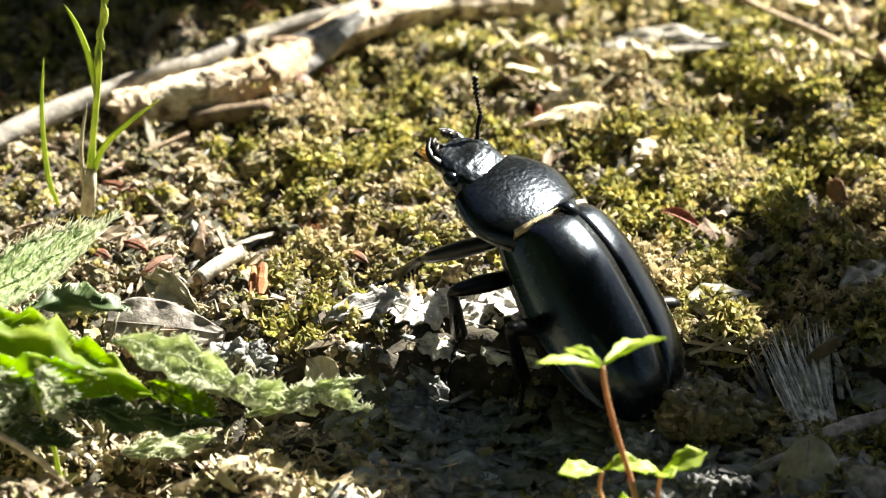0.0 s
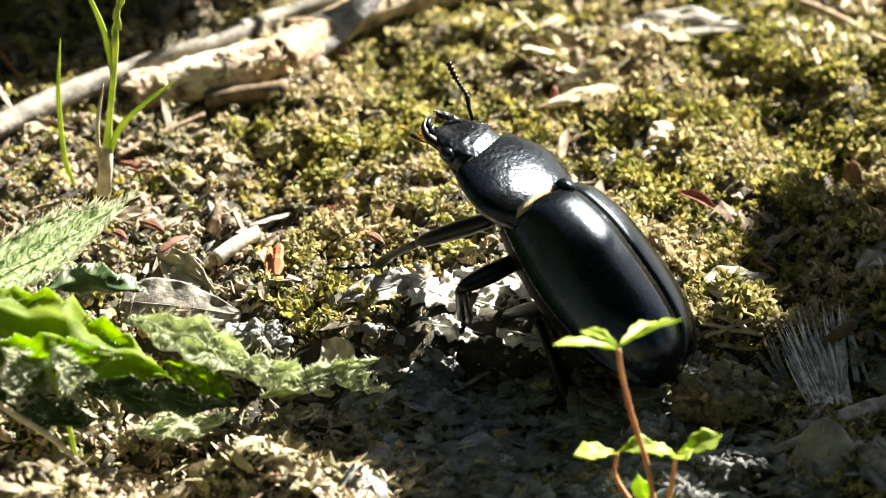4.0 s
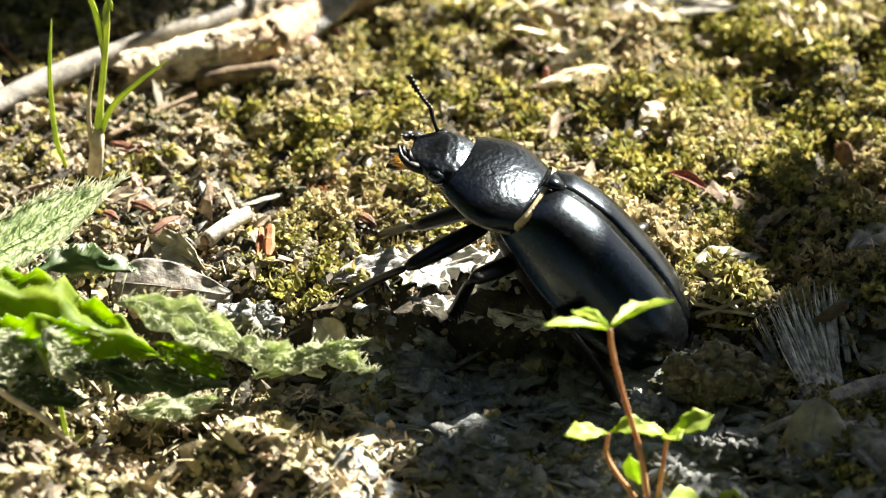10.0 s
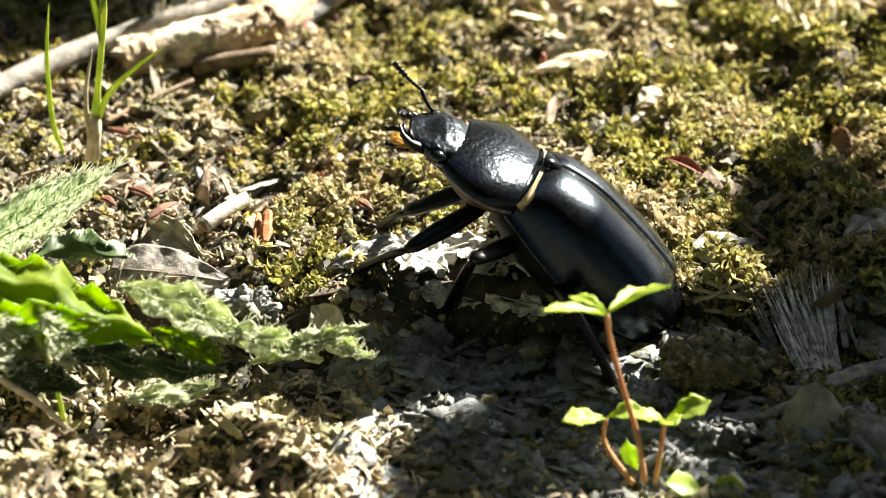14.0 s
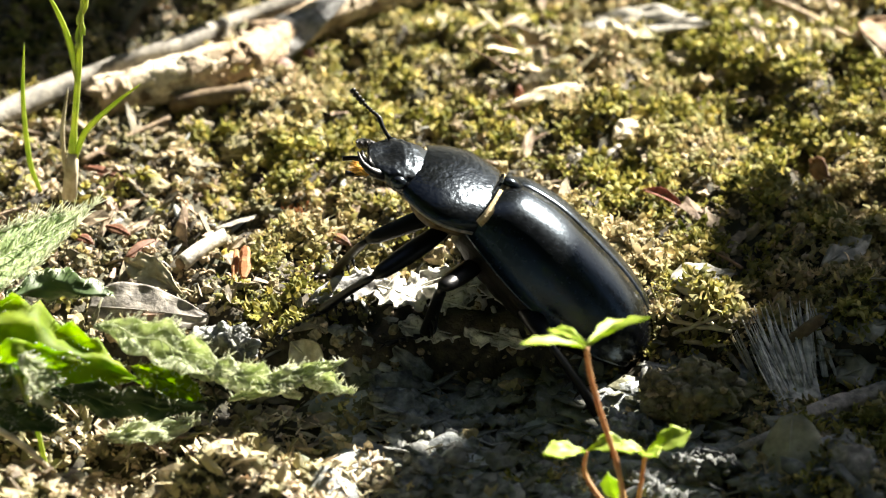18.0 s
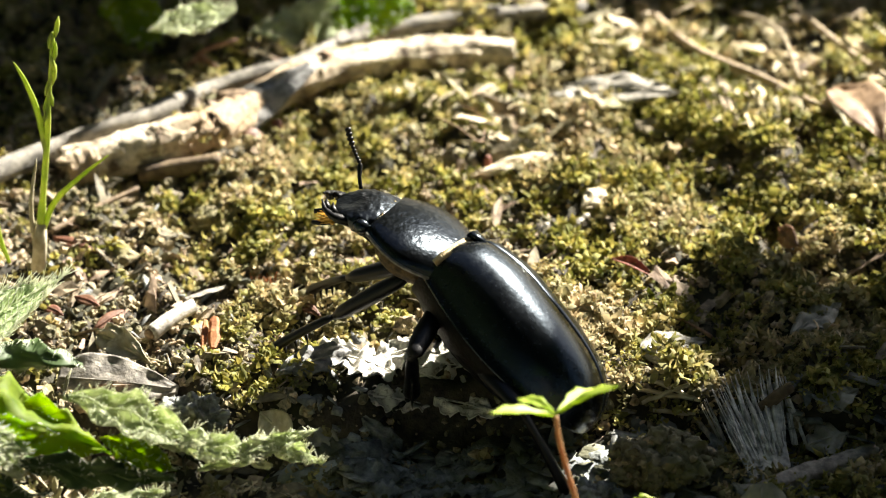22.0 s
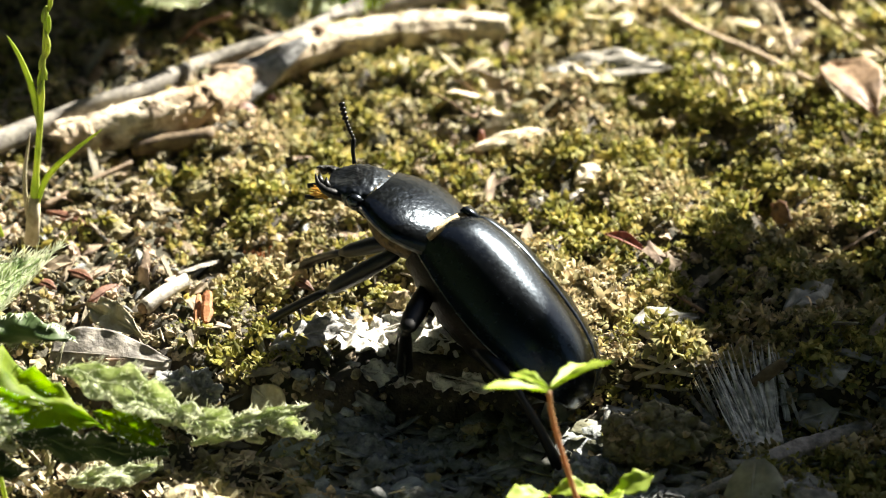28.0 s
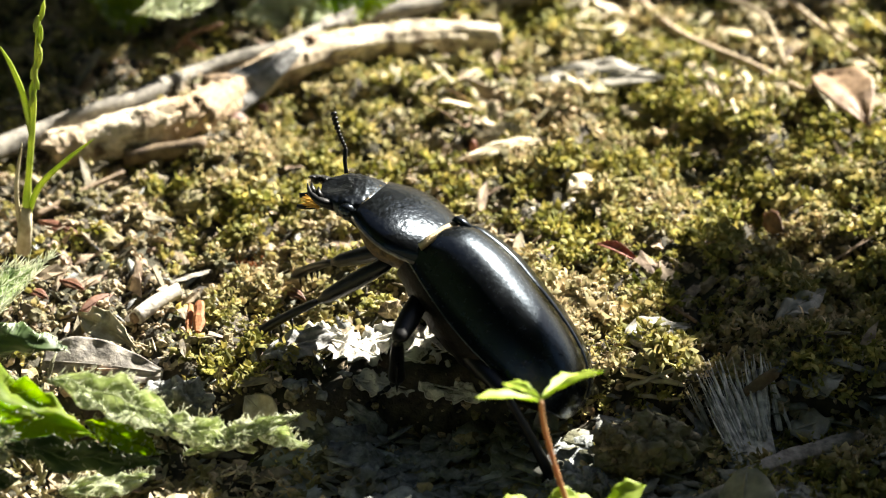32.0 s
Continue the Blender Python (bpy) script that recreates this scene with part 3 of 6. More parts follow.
# knee, foot and claw of each leg in each stance
JOINTS = {
    "turned": {"fl": ((-0.00367, -0.00678, 0.00599), (-0.00569, 0.00035, -0.00034), (-0.00885, -0.00059, -0.00090)), "fr": ((0.00713, 0.00133, 0.00963), (0.00687, 0.00521, 0.00163), (0.00653, 0.01020, 0.00053)), "ml": ((0.00048, -0.01778, 0.00901), (0.00094, -0.01184, 0.00014), (0.00012, -0.01390, -0.00097)), "mr": ((0.01389, -0.00275, 0.00633), (0.00928, -0.01086, 0.00174), (0.01175, -0.00651, 0.00179)), "hl": ((0.00655, -0.02232, 0.00755), (0.00773, -0.01715, -0.00435), (0.00652, -0.01898, -0.00490)), "hr": ((0.02096, -0.00916, 0.00251), (0.01150, -0.01181, -0.00022), (0.01631, -0.01046, 0.00098))},
    "lifted": {"fl": ((-0.00506, -0.00661, 0.00601), (-0.00928, -0.00034, -0.00065), (-0.01414, -0.00060, 0.00008)), "fr": ((0.00413, 0.00121, 0.01032), (0.00461, -0.00164, 0.00191), (0.00378, 0.00329, 0.00178)), "ml": ((-0.00027, -0.01862, 0.00826), (0.00009, -0.01171, -0.00003), (-0.00030, -0.01360, -0.00047)), "mr": ((0.01172, -0.00317, 0.00650), (0.00784, -0.01146, 0.00157), (0.00996, -0.00693, 0.00175)), "hl": ((0.00725, -0.01300, 0.00191), (0.00864, -0.01786, -0.00435), (0.00489, -0.02191, -0.00493)), "hr": ((0.01972, -0.01027, 0.00299), (0.01020, -0.01271, 0.00026), (0.01504, -0.01147, 0.00094))},
    "side": {"fl": ((-0.00495, -0.01719, 0.00699), (-0.01050, -0.01292, 0.00146), (-0.01620, -0.01481, 0.00008)), "fr": ((-0.00625, -0.00622, 0.00449), (-0.00805, 0.00174, -0.00049), (-0.01053, 0.00411, -0.00050)), "ml": ((0.00142, -0.02035, 0.00748), (-0.00037, -0.01377, -0.00037), (-0.00190, -0.01489, -0.00126)), "mr": ((0.00868, -0.00106, 0.00506), (0.00727, -0.01075, 0.00154), (0.00799, -0.00580, 0.00147)), "hl": ((0.01101, -0.02487, 0.00416), (0.01514, -0.02323, -0.00426), (0.01648, -0.02700, -0.00498)), "hr": ((0.01753, -0.00356, 0.00316), (0.01000, -0.00988, 0.00043), (0.01383, -0.00666, 0.00173))},
    "leaning": {"fl": ((-0.00404, -0.01575, 0.00666), (-0.00913, -0.01006, 0.00114), (-0.01267, -0.01346, 0.00120)), "fr": ((-0.00554, -0.00633, 0.00480), (-0.00684, 0.00094, -0.00050), (-0.01079, 0.00396, -0.00055)), "ml": ((0.00139, -0.01935, 0.00712), (-0.00026, -0.01403, -0.00081), (-0.00217, -0.01499, -0.00123)), "mr": ((0.00719, 0.00077, 0.00424), (0.00724, -0.00925, 0.00146), (0.00722, -0.00425, 0.00137)), "hl": ((0.01149, -0.02263, 0.00413), (0.01509, -0.02334, -0.00426), (0.01594, -0.02795, -0.00502)), "hr": ((0.01617, -0.00040, 0.00283), (0.00972, -0.00782, 0.00011), (0.01300, -0.00404, 0.00163))},
    "ahead": {"fl": ((-0.00578, -0.01622, 0.00767), (-0.01113, -0.01219, 0.00152), (-0.01446, -0.01453, 0.00045)), "fr": ((-0.00765, -0.00736, 0.00615), (-0.01006, -0.00202, -0.00053), (-0.01295, -0.00321, -0.00008)), "ml": ((0.00059, -0.01929, 0.00801), (-0.00064, -0.01364, -0.00014), (-0.00255, -0.01444, -0.00031)), "mr": ((0.00565, 0.00102, 0.00494), (0.00551, -0.00862, 0.00106), (0.00558, -0.00362, 0.00140)), "hl": ((0.01110, -0.02308, 0.00384), (0.01561, -0.02270, -0.00415), (0.01668, -0.02639, -0.00494)), "hr": ((0.01512, -0.00123, 0.00294), (0.00802, -0.00803, 0.00021), (0.01163, -0.00457, 0.00162))},
    "rising": {"fl": ((-0.00572, -0.01885, 0.01604), (-0.00937, -0.01393, 0.00958), (-0.01026, -0.01926, 0.01063)), "fr": ((-0.00554, -0.00358, 0.00813), (-0.00908, 0.00352, 0.00409), (-0.01211, -0.00044, 0.00641)), "ml": ((0.00097, -0.02031, 0.00934), (0.00051, -0.01331, -0.00018), (-0.00165, -0.01461, -0.00099)), "mr": ((0.00669, -0.00274, 0.00749), (0.00512, -0.01091, 0.00125), (0.00607, -0.00600, 0.00125)), "hl": ((0.01122, -0.02527, 0.00555), (0.01501, -0.02319, -0.00420), (0.01582, -0.02677, -0.00503)), "hr": ((0.01583, -0.00798, 0.00369), (0.00734, -0.01246, 0.00024), (0.01177, -0.01013, 0.00149))},
    "propped": {"fl": ((-0.00667, -0.00685, 0.00572), (-0.01346, -0.00439, 0.00030), (-0.01479, -0.01118, 0.00083)), "fr": ((-0.00693, 0.00045, 0.00551), (-0.01022, 0.00817, -0.00026), (-0.01243, 0.00847, -0.00107)), "ml": ((0.00106, -0.01944, 0.00864), (0.00077, -0.01320, -0.00018), (-0.00113, -0.01430, -0.00086)), "mr": ((0.00651, -0.00017, 0.00587), (0.00486, -0.00918, 0.00093), (0.00576, -0.00426, 0.00133)), "hl": ((0.01130, -0.02351, 0.00450), (0.01562, -0.02458, -0.00453), (0.01632, -0.02875, -0.00497)), "hr": ((0.01588, -0.00591, 0.00322), (0.00700, -0.01013, 0.00050), (0.01152, -0.00798, 0.00178))},
}
JOINTS["dipped"] = JOINTS["lifted"]
TIMES = [(0.0, "turned"), (0.6, "turned"), (1.0, "dipped"), (1.5, "dipped"), (2.4, "lifted"), (3.5, "lifted"), (5.5, "side"), (10.8, "side"), (11.5, "leaning"), (13.5, "leaning"),
         (15.5, "ahead"), (19.8, "ahead"), (20.5, "rising"), (21.3, "propped"), (32.0, "propped")]
# ways of the right antenna in the world: stalk, and the side to which the club bends
FEELERS = [(0.0, (0.15, 0.4, 0.8), (-1, 0, 0.2)), (0.5, (0.05, 0.4, 0.8), (-1, 0, 0.1)), (1.1, (-0.8, 0.3, 0.35), (-0.6, 0, 0.6)), (1.6, (-0.5, 0.3, 0.7), (-1, 0, 0.1)), (2.0, (-0.05, 0.4, 0.85), (-1, 0, 0.1)),
           (2.6, (0.0, 0.4, 0.85), (-1, 0, 0.1)), (3.0, (-0.2, 0.35, 0.7), (-1, 0, -0.3)), (3.5, (-0.1, 0.4, 0.85), (-1, 0, 0.1)), (5.5, (-0.6, 0.3, 0.5), (-1, 0, 0.1)), (6.0, (-0.3, 0.4, 0.8), (-1, 0, 0.1)),
           (10.3, (-0.28, 0.45, 0.85), (-1, 0, 0.1)), (11.0, (-0.7, 0.3, 0.5), (-0.9, 0, -0.2)), (12.0, (-0.7, 0.35, 0.6), (-1, 0, -0.2)), (12.8, (-0.5, 0.4, 0.7), (-1, 0, 0.1)), (17.0, (-0.45, 0.45, 0.8), (-1, 0, 0.1)),
           (19.6, (-0.4, 0.4, 0.85), (-1, 0, 0.1)), (20.6, (-0.22, 0.4, 0.85), (-1, 0, 0.1)), (21.0, (-0.1, 0.4, 0.9), (-1, 0, 0.1)), (22.0, (0.0, 0.45, 0.9), (-1, 0, 0.1)), (32.0, (0.0, 0.45, 0.9), (-1, 0, 0.1))]


def along(origin, tip, up):
    """A pose at origin whose x axis points to tip and whose z axis leans to up."""
    x = (tip - origin).normalized()
    y = Vector(up).cross(x).normalized()
    m = Matrix((x, y, x.cross(y))).transposed().to_4x4()
    m.translation = origin
    return m


def bend_leg(body, hip, f, t, joints):
    """Femur and tibia in the body's space and the tarsus in the tibia's, for a knee, a foot and a claw in the world."""
    knee, foot, claw = [body.inverted() @ Vector(p) for p in joints]
    up = body.to_3x3().inverted() @ Vector((0, 0, 1))
    femur = along(hip, knee, up)
    knee = femur @ Vector((f, 0, 0))
    tibia = along(knee, foot, up)
    foot = tibia @ Vector((t * 0.97, 0, 0))
    return femur, tibia, tibia.inverted() @ along(foot, claw, up)


def move_beetle():
    rows, plates, heads, limbs = [], [], [], {key: ([], [], []) for key in LEGS}
    for t, name in TIMES:
        body, plate_turn, (p2, y2) = STANCES[name]
        rows.append((t, body))
        plate = pose(0, 0, 1 * MM, *plate_turn)
        plates.append((t, plate))
        heads.append((t, plate @ pose(7.84 * MM, 0, -0.5 * MM, 0, p2, y2)))
        for key, (hip, f, g) in LEGS.items():
            hip = Vector(hip) * MM
            if key[0] == "f":
                hip = plate @ hip
            for row, m in zip(limbs[key], bend_leg(body, hip, f * MM, g * MM, JOINTS[name][key])):
                row.append((t, m))
    walk(beetle, rows)
    walk(pronotum, plates)
    walk(beetle_head, heads)
    for key, keyed in limbs.items():
        for ob, row in zip(beetle_legs[key], keyed):
            walk(ob, row)
    right, left = [], []
    for t, way, bend in FEELERS:
        i = max(j for j, row in enumerate(TIMES) if row[0] <= t)
        body, head = rows[i][1], heads[i][1]
        if t > TIMES[i][0] and i + 1 < len(TIMES):
            f = (t - TIMES[i][0]) / (TIMES[i + 1][0] - TIMES[i][0])
            body, head = body.lerp(rows[i + 1][1], f), head.lerp(heads[i + 1][1], f)
        back = (body @ head).to_3x3().inverted()
        base = Vector((3.4, -2.6, 1.0)) * MM
        right.append((t, along(base, base + back @ Vector(way), back @ Vector(bend))))
        left.append((t, pose(3.4 * MM, 2.8 * MM, -0.9 * MM, 0, 14, 172)))
    walk(beetle_antennae[-1], right)
    walk(beetle_antennae[1], left)


# ---- leaves, chips and twigs ----
def leaf_grid(bm, base, tip, width, normal, curl=0.0, fold=0.0, teeth=0, wave=0.0, thick=0.12, shape=1.0, n=16, m=6, seed=0, blunt=0.0):
    """A leaf from base to tip (metres) as a thin solid: width in mm, curl along it, fold across it, toothed and wavy edge."""
    base, tip = Vector(base), Vector(tip)
    way = tip - base
    length = way.length
    way.normalize()
    up = Vector(normal)
    up = (up - way * up.dot(way)).normalized()
    side = up.cross(way)
    rnd = random.Random(seed)
    ph = rnd.random() * 9
    top, bottom = [], []
    for i in range(n + 1):
        s = i / n
        w = math.sin(math.pi * min(1, s * (1 - blunt) + 0.02) ** shape) * width * MM / 2 + 0.03 * MM
        if teeth and 0 < i < n:
            w *= 1 + 0.18 * (1 - 2 * ((s * teeth) % 1.0))
        a, b = [], []
        for k in range(-m, m + 1):
            c = k / m
            ridge = wave * MM * (noise.noise((s * 5 + ph, c * 2.2, ph)) + 0.5 * abs(c) * math.sin(s * 21 + ph + 3 * c))
            p = base + way * length * s + side * w * c + up * (curl * MM * math.sin(math.pi * s) + fold * MM * abs(c) * math.sin(math.pi * s) + ridge)
            a.append(p)
            b.append(p - up * thick * MM)
        top.append(a)
        bottom.append(b)
    rings(bm, [t + u[::-1] for t, u in zip(top, bottom)])
    return [t[0] for t in top], [t[-1] for t in top], up


def hair_row(bm, edge, up, count, length, rnd):
    """Fine hairs that stand on a leaf's edge."""
    for i in range(count):
        s = rnd.random() * (len(edge) - 1.001)
        j = int(s)
        p = edge[j].lerp(edge[j + 1], s - j)
        tip = p + (up + Vector((rnd.uniform(-0.5, 0.5), rnd.uniform(-0.5, 0.5), rnd.uniform(-0.2, 0.6)))).normalized() * length * MM * rnd.uniform(0.5, 1.2)
        tube(bm, [p, p.lerp(tip, 0.5), tip], [0.05 * MM, 0.04 * MM, 0.015 * MM], 3)


def clear_of_moss(p):
    """A place on the ground, raised to the top of the moss that grows there."""
    p = Vector(p)
    if p.y > -0.012 and p.z < 0.004:
        p.z += (1.2 if p.x > -0.016 and p.y > -0.004 else 0.5) * MM
    return p


def dead_leaf(name, base, tip, width, normal, mat, label, category="dead leaf", **kw):
    bm = bmesh.new()
    base, tip = clear_of_moss(base), clear_of_moss(tip)
    leaf_grid(bm, base, tip, width, normal, **kw)
    root = tagged(part(name, bm, mat), label, category)
    a, b = base, tip
    up = Vector(normal).normalized()
    bm = bmesh.new()
    curl = kw.get("curl", 0.0)
    tube(bm, [a.lerp(b, s) + up * (curl * math.sin(math.pi * s) + 0.05) * MM for s in (0.02, 0.2, 0.4, 0.6, 0.8, 0.95)], [0.13 * MM, 0.12 * MM, 0.1 * MM, 0.09 * MM, 0.07 * MM, 0.04 * MM], 5)
    part("midrib", bm, mat, root)
    return root


def chip(name, a, b, width, thick, mat, label, category="wood chip", seed=0, n=7):
    """A splintered flat piece from a to b (metres); width and thickness in mm."""
    rnd = random.Random(seed)
    a, b = clear_of_moss(a), clear_of_moss(b)
    way = (b - a).normalized()
    side = way.cross(Vector((0, 0, 1))).normalized()
    up = side.cross(way)
    bm = bmesh.new()
    loops = []
    for i in range(n):
        s = i / (n - 1)
        p = a.lerp(b, s) + up * rnd.uniform(-0.1, 0.1) * MM
        w = width * MM / 2 * (1 - 0.5 * abs(2 * s - 1) ** 3 + rnd.uniform(-0.15, 0.15))
        t = thick * MM / 2
        loops.append([p - side * w, p - side * w * 0.5 + up * t * rnd.uniform(0.6, 1.2), p + side * w * 0.4 + up * t, p + side * w * rnd.uniform(0.7, 1.1),
                      p + side * w * 0.4 - up * t, p - side * w * 0.5 - up * t])
    rings(bm, loops)
    return tagged(part(name, bm, mat, smooth=False), label, category)


def stick(name, pts, radii, mat, label, category="stick", rough=0.25, n=14, seed=0.0, steps=8, flat=1.0):
    """A stick with uneven girth and ridges along its bark."""
    bm = bmesh.new()
    path = curve_points([clear_of_moss(p) for p in pts] if category == "twig" else pts, steps)
    k = len(path) - 1
    loops, far = [], 0.0
    for i, p in enumerate(path):
        way = (path[min(i + 1, k)] - path[max(i - 1, 0)]).normalized()
        side = way.cross(Vector((0, 0, 1))).normalized()
        over = side.cross(way)
        far += (p - path[max(i - 1, 0)]).length * 1000
        r = (radii[0] + (radii[1] - radii[0]) * i / k) * MM * (1 + 0.12 * noise.noise((far * 0.2, seed, 2.0)))
        loop = []
        for j in range(n):
            b = 2 * math.pi * j / n
            c, s = math.cos(b), math.sin(b)
            q = r * (1 + rough * 0.45 * noise.noise((c * 1.1, s * 1.1 + seed, far * 0.14)) + rough * 0.4 * noise.noise((c * 3.4, s * 3.4 + seed, far * 0.22)) + rough * 0.16 * noise.noise((c * 8, s * 8 + seed, far * 0.8)))
            e = way * r * 0.8 * noise.noise((c * 3, s * 3, seed)) if i in (0, k) else Vector()
            loop.append(p + side * c * q + over * s * q * flat + e)
        loops.append(loop)
    rings(bm, loops)
    return tagged(part(name, bm, mat), label, category)


def bark_flakes(parent, pts, radius, mat, count, seed):
    """Curled patches of bark that stand off a stick."""
    rnd = random.Random(seed)
    path = curve_points(pts, 10)
    for i in range(count):
        j = rnd.randrange(2, len(path) - 3)
        p, way = path[j], (path[j + 1] - path[j]).normalized()
        side = way.cross(Vector((0, 0, 1))).normalized()
        up = side.cross(way)
        ang = rnd.uniform(-0.4, 2.2)
        span, ln = rnd.uniform(0.4, 0.9), rnd.uniform(1.2, 3.4)
        bm = bmesh.new()
        loops = []
        for u in range(6):
            s = u / 5
            lift = radius * (1.04 + 0.16 * (s * s if i % 2 else (1 - s) ** 2) * rnd.uniform(0.5, 1.4))
            row, low = [], []
            for v in range(6):
                a = ang + (v / 5 - 0.5) * span * (1 + rnd.uniform(-0.2, 0.2))
                d = side * math.cos(a) + up * math.sin(a)
                q = p + way * (s - 0.5) * ln * MM * (1 + rnd.uniform(-0.1, 0.1))
                row.append(q + d * lift * MM)
                low.append(q + d * (lift - 0.16) * MM)
            loops.append(row + low[::-1])
        rings(bm, loops)
        part("bark_flake", bm, mat, parent)


# the fallen sticks behind the beetle
S1 = [(-0.03453, 0.03115, 0.00197), (-0.03020, 0.03273, 0.00222), (-0.02524, 0.03432, 0.00307), (-0.01941, 0.03627, 0.00344)]
S2 = [(-0.01970, 0.03588, 0.00346), (-0.01542, 0.04329, 0.00244), (-0.01010, 0.04847, 0.00297), (-0.00293, 0.05292, 0.00253), (0.00431, 0.05649, 0.00156), (0.01230, 0.05754, 0.00086)]
S3 = [(-0.05085, 0.02122, 0.00177), (-0.04207, 0.03020, 0.00196), (-0.03530, 0.03596, 0.00204), (-0.02771, 0.03885, 0.00335), (-0.01966, 0.04762, 0.00224), (-0.01131, 0.05106, 0.00312), (-0.00533, 0.05772, 0.00246), (0.00196, 0.06240, 0.00195), (0.02030, 0.06506, 0.00231)]
s1 = stick("stick", S1, (2.35, 2.2), bark_mat, "short broken piece of pale stick with peeling bark", seed=1, rough=0.4, n=36, steps=20)
bark_flakes(s1, S1, 2.1, bark_mat, 16, 4)
s2 = stick("stick", S2, (2.2, 1.65), bark_mat, "pale barkless stick with a knobbly broken side", seed=2, rough=0.35, n=36, steps=20)
bark_flakes(s2, S2, 1.75, bark_mat, 12, 5)
bm = bmesh.new()
blob(bm, (-0.00741, 0.05041, 0.00358), (1.6 * MM, 1.2 * MM, 1.6 * MM), 12, 8, 0.5, 1.0)
blob(bm, (-0.01716, 0.04273, 0.00377), (2.0 * MM, 0.9 * MM, 0.9 * MM), 12, 8, 0.6, 3.0)
part("knot", bm, brown_mat, s2)
# bark slab facing away from the sun, its shade put into the colour
bm = bmesh.new()
leaf_grid(bm, (-0.01880, 0.03900, 0.00220), (-0.00900, 0.04650, 0.00560), 4.6, (-0.55, -0.8, 0.35), thick=0.5, wave=0.35, seed=4, n=24, m=8, shape=0.45, blunt=0.2)
part("bark_slab", bm, shaded_grey_mat, s2, "slab of loose bark with its shade painted in grey")
s3 = stick("stick", S3, (1.25, 0.85), grey_wood_mat, "long thin grey stick lying behind the thicker one", seed=3, rough=0.3, n=18, steps=14)
bark_flakes(s3, S3, 1.12, grey_wood_mat, 7, 6)
stick("twig", [(-0.02698, 0.03107, 0.00087), (-0.02288, 0.03113, 0.00136), (-0.01848, 0.03091, 0.00213)], (0.9, 1.1), brown_mat, "short brown twig lying under the broken stick", "twig", seed=7)
stick("twig", [(-0.03557, 0.01948, 0.00061), (-0.03197, 0.02333, 0.00078), (-0.02691, 0.02831, 0.00072)], (0.35, 0.2), brown_mat, "thin bent brown twig on soil", "twig", seed=8, n=7)
stick("twig", [(0.02598, 0.06955, -0.00009), (0.03151, 0.05683, 0.00040), (0.03886, 0.04829, 0.00081), (0.04614, 0.03937, 0.00097)], (0.45, 0.35), tan_twig_mat, "thin tan dry twig on moss", "twig", seed=9, n=8)
stick("twig", [(0.04281, 0.06364, 0.00160), (0.04653, 0.05571, 0.00153), (0.05190, 0.04685, 0.00132)], (0.4, 0.3), tan_twig_mat, "thin tan dry stalk on moss", "twig", seed=10, n=8)
stick("twig", [(0.03614, 0.06427, 0.00071), (0.04056, 0.05689, 0.00238), (0.04237, 0.04708, 0.00138)], (0.28, 0.22), tan_twig_mat, "bent tan dry stalk on moss", "twig", seed=11, n=7)
stick("twig", [(-0.02279, 0.05289, 0.00122), (-0.02030, 0.05288, 0.00389), (-0.01695, 0.05233, 0.00566)], (0.35, 0.25), rust_mat, "thin rusty dead stalk behind the sticks", "twig", seed=12, n=7)
stick("twig", [(-0.02073, 0.05471, 0.00091), (-0.02094, 0.05339, 0.00295), (-0.01921, 0.05400, 0.00091)], (0.3, 0.25), rust_mat, "small rusty dead stalk behind the sticks", "twig", seed=13, n=7)
stick("twig", [(0.03042, -0.00369, -0.00038), (0.02830, -0.00107, -0.00028), (0.02610, 0.00008, 0.00002)], (0.2, 0.12), brown_mat, "tiny brown twig on shaded moss", "twig", seed=14, n=6)
stick("twig", [(-0.05007, 0.04458, 0.00081), (-0.04736, 0.03911, 0.00018), (-0.04431, 0.03283, 0.00058)], (0.3, 0.25), orange_mat, "thin orange-brown stalk leaning on soil", "twig", seed=15, n=6)
stick("twig", [(0.00907, 0.04069, -0.00033), (0.00836, 0.03317, 0.00207), (0.00616, 0.03387, 0.00339), (0.00386, 0.03831, 0.00238)], (0.12, 0.08), brown_mat, "hair-thin arched brown stalk on moss", "twig", seed=16, n=5)
bm = bmesh.new()
blob(bm, (0.00912, 0.03078, 0.00210), (0.40 * MM, 0.40 * MM, 0.95 * MM), 10, 8, 0.2, 2)
tagged(part("seed", bm, red_mat), "small dark brown seed capsule on moss", "seed")

# chips and dead leaves on the bank
chip("wood_chip", (-0.01855, -0.00046, 0.00175), (-0.01870, -0.00417, 0.00041), 1.3, 0.35, orange_mat, "upright orange splinter of wood at the bank's edge", seed=1)
chip("wood_chip", (-0.01947, 0.00007, 0.00099), (-0.01970, -0.00433, 0.00012), 0.7, 0.3, orange_mat, "small upright orange splinter of wood", seed=2)
bm = bmesh.new()
rnd = random.Random(3)
for i in range(70):
    b = Vector((-0.01388, 0.01097, -0.00114)) + Vector((rnd.uniform(-1, 1), rnd.uniform(-0.8, 0.8), 0)) * MM
    tube(bm, [b, b + Vector((rnd.uniform(-0.5, 0.5), rnd.uniform(-0.4, 0.4), rnd.uniform(0.7, 1.7))) * MM], [0.12 * MM, 0.05 * MM], 4)
tagged(part("moss_tuft", bm, orange_mat), "small rusty orange tuft of dry moss", "moss tuft")
tw = stick("hollow_twig", [(-0.02486, -0.00012, -0.00019), (-0.02296, 0.00188, 0.00028), (-0.02078, 0.00433, 0.00030)], (0.85, 0.75), white_mat, "short bleached hollow twig lying on soil", "twig", seed=20, rough=0.12, n=12)
# a solid brown plug stands in for the shade inside the twig
bm = bmesh.new()
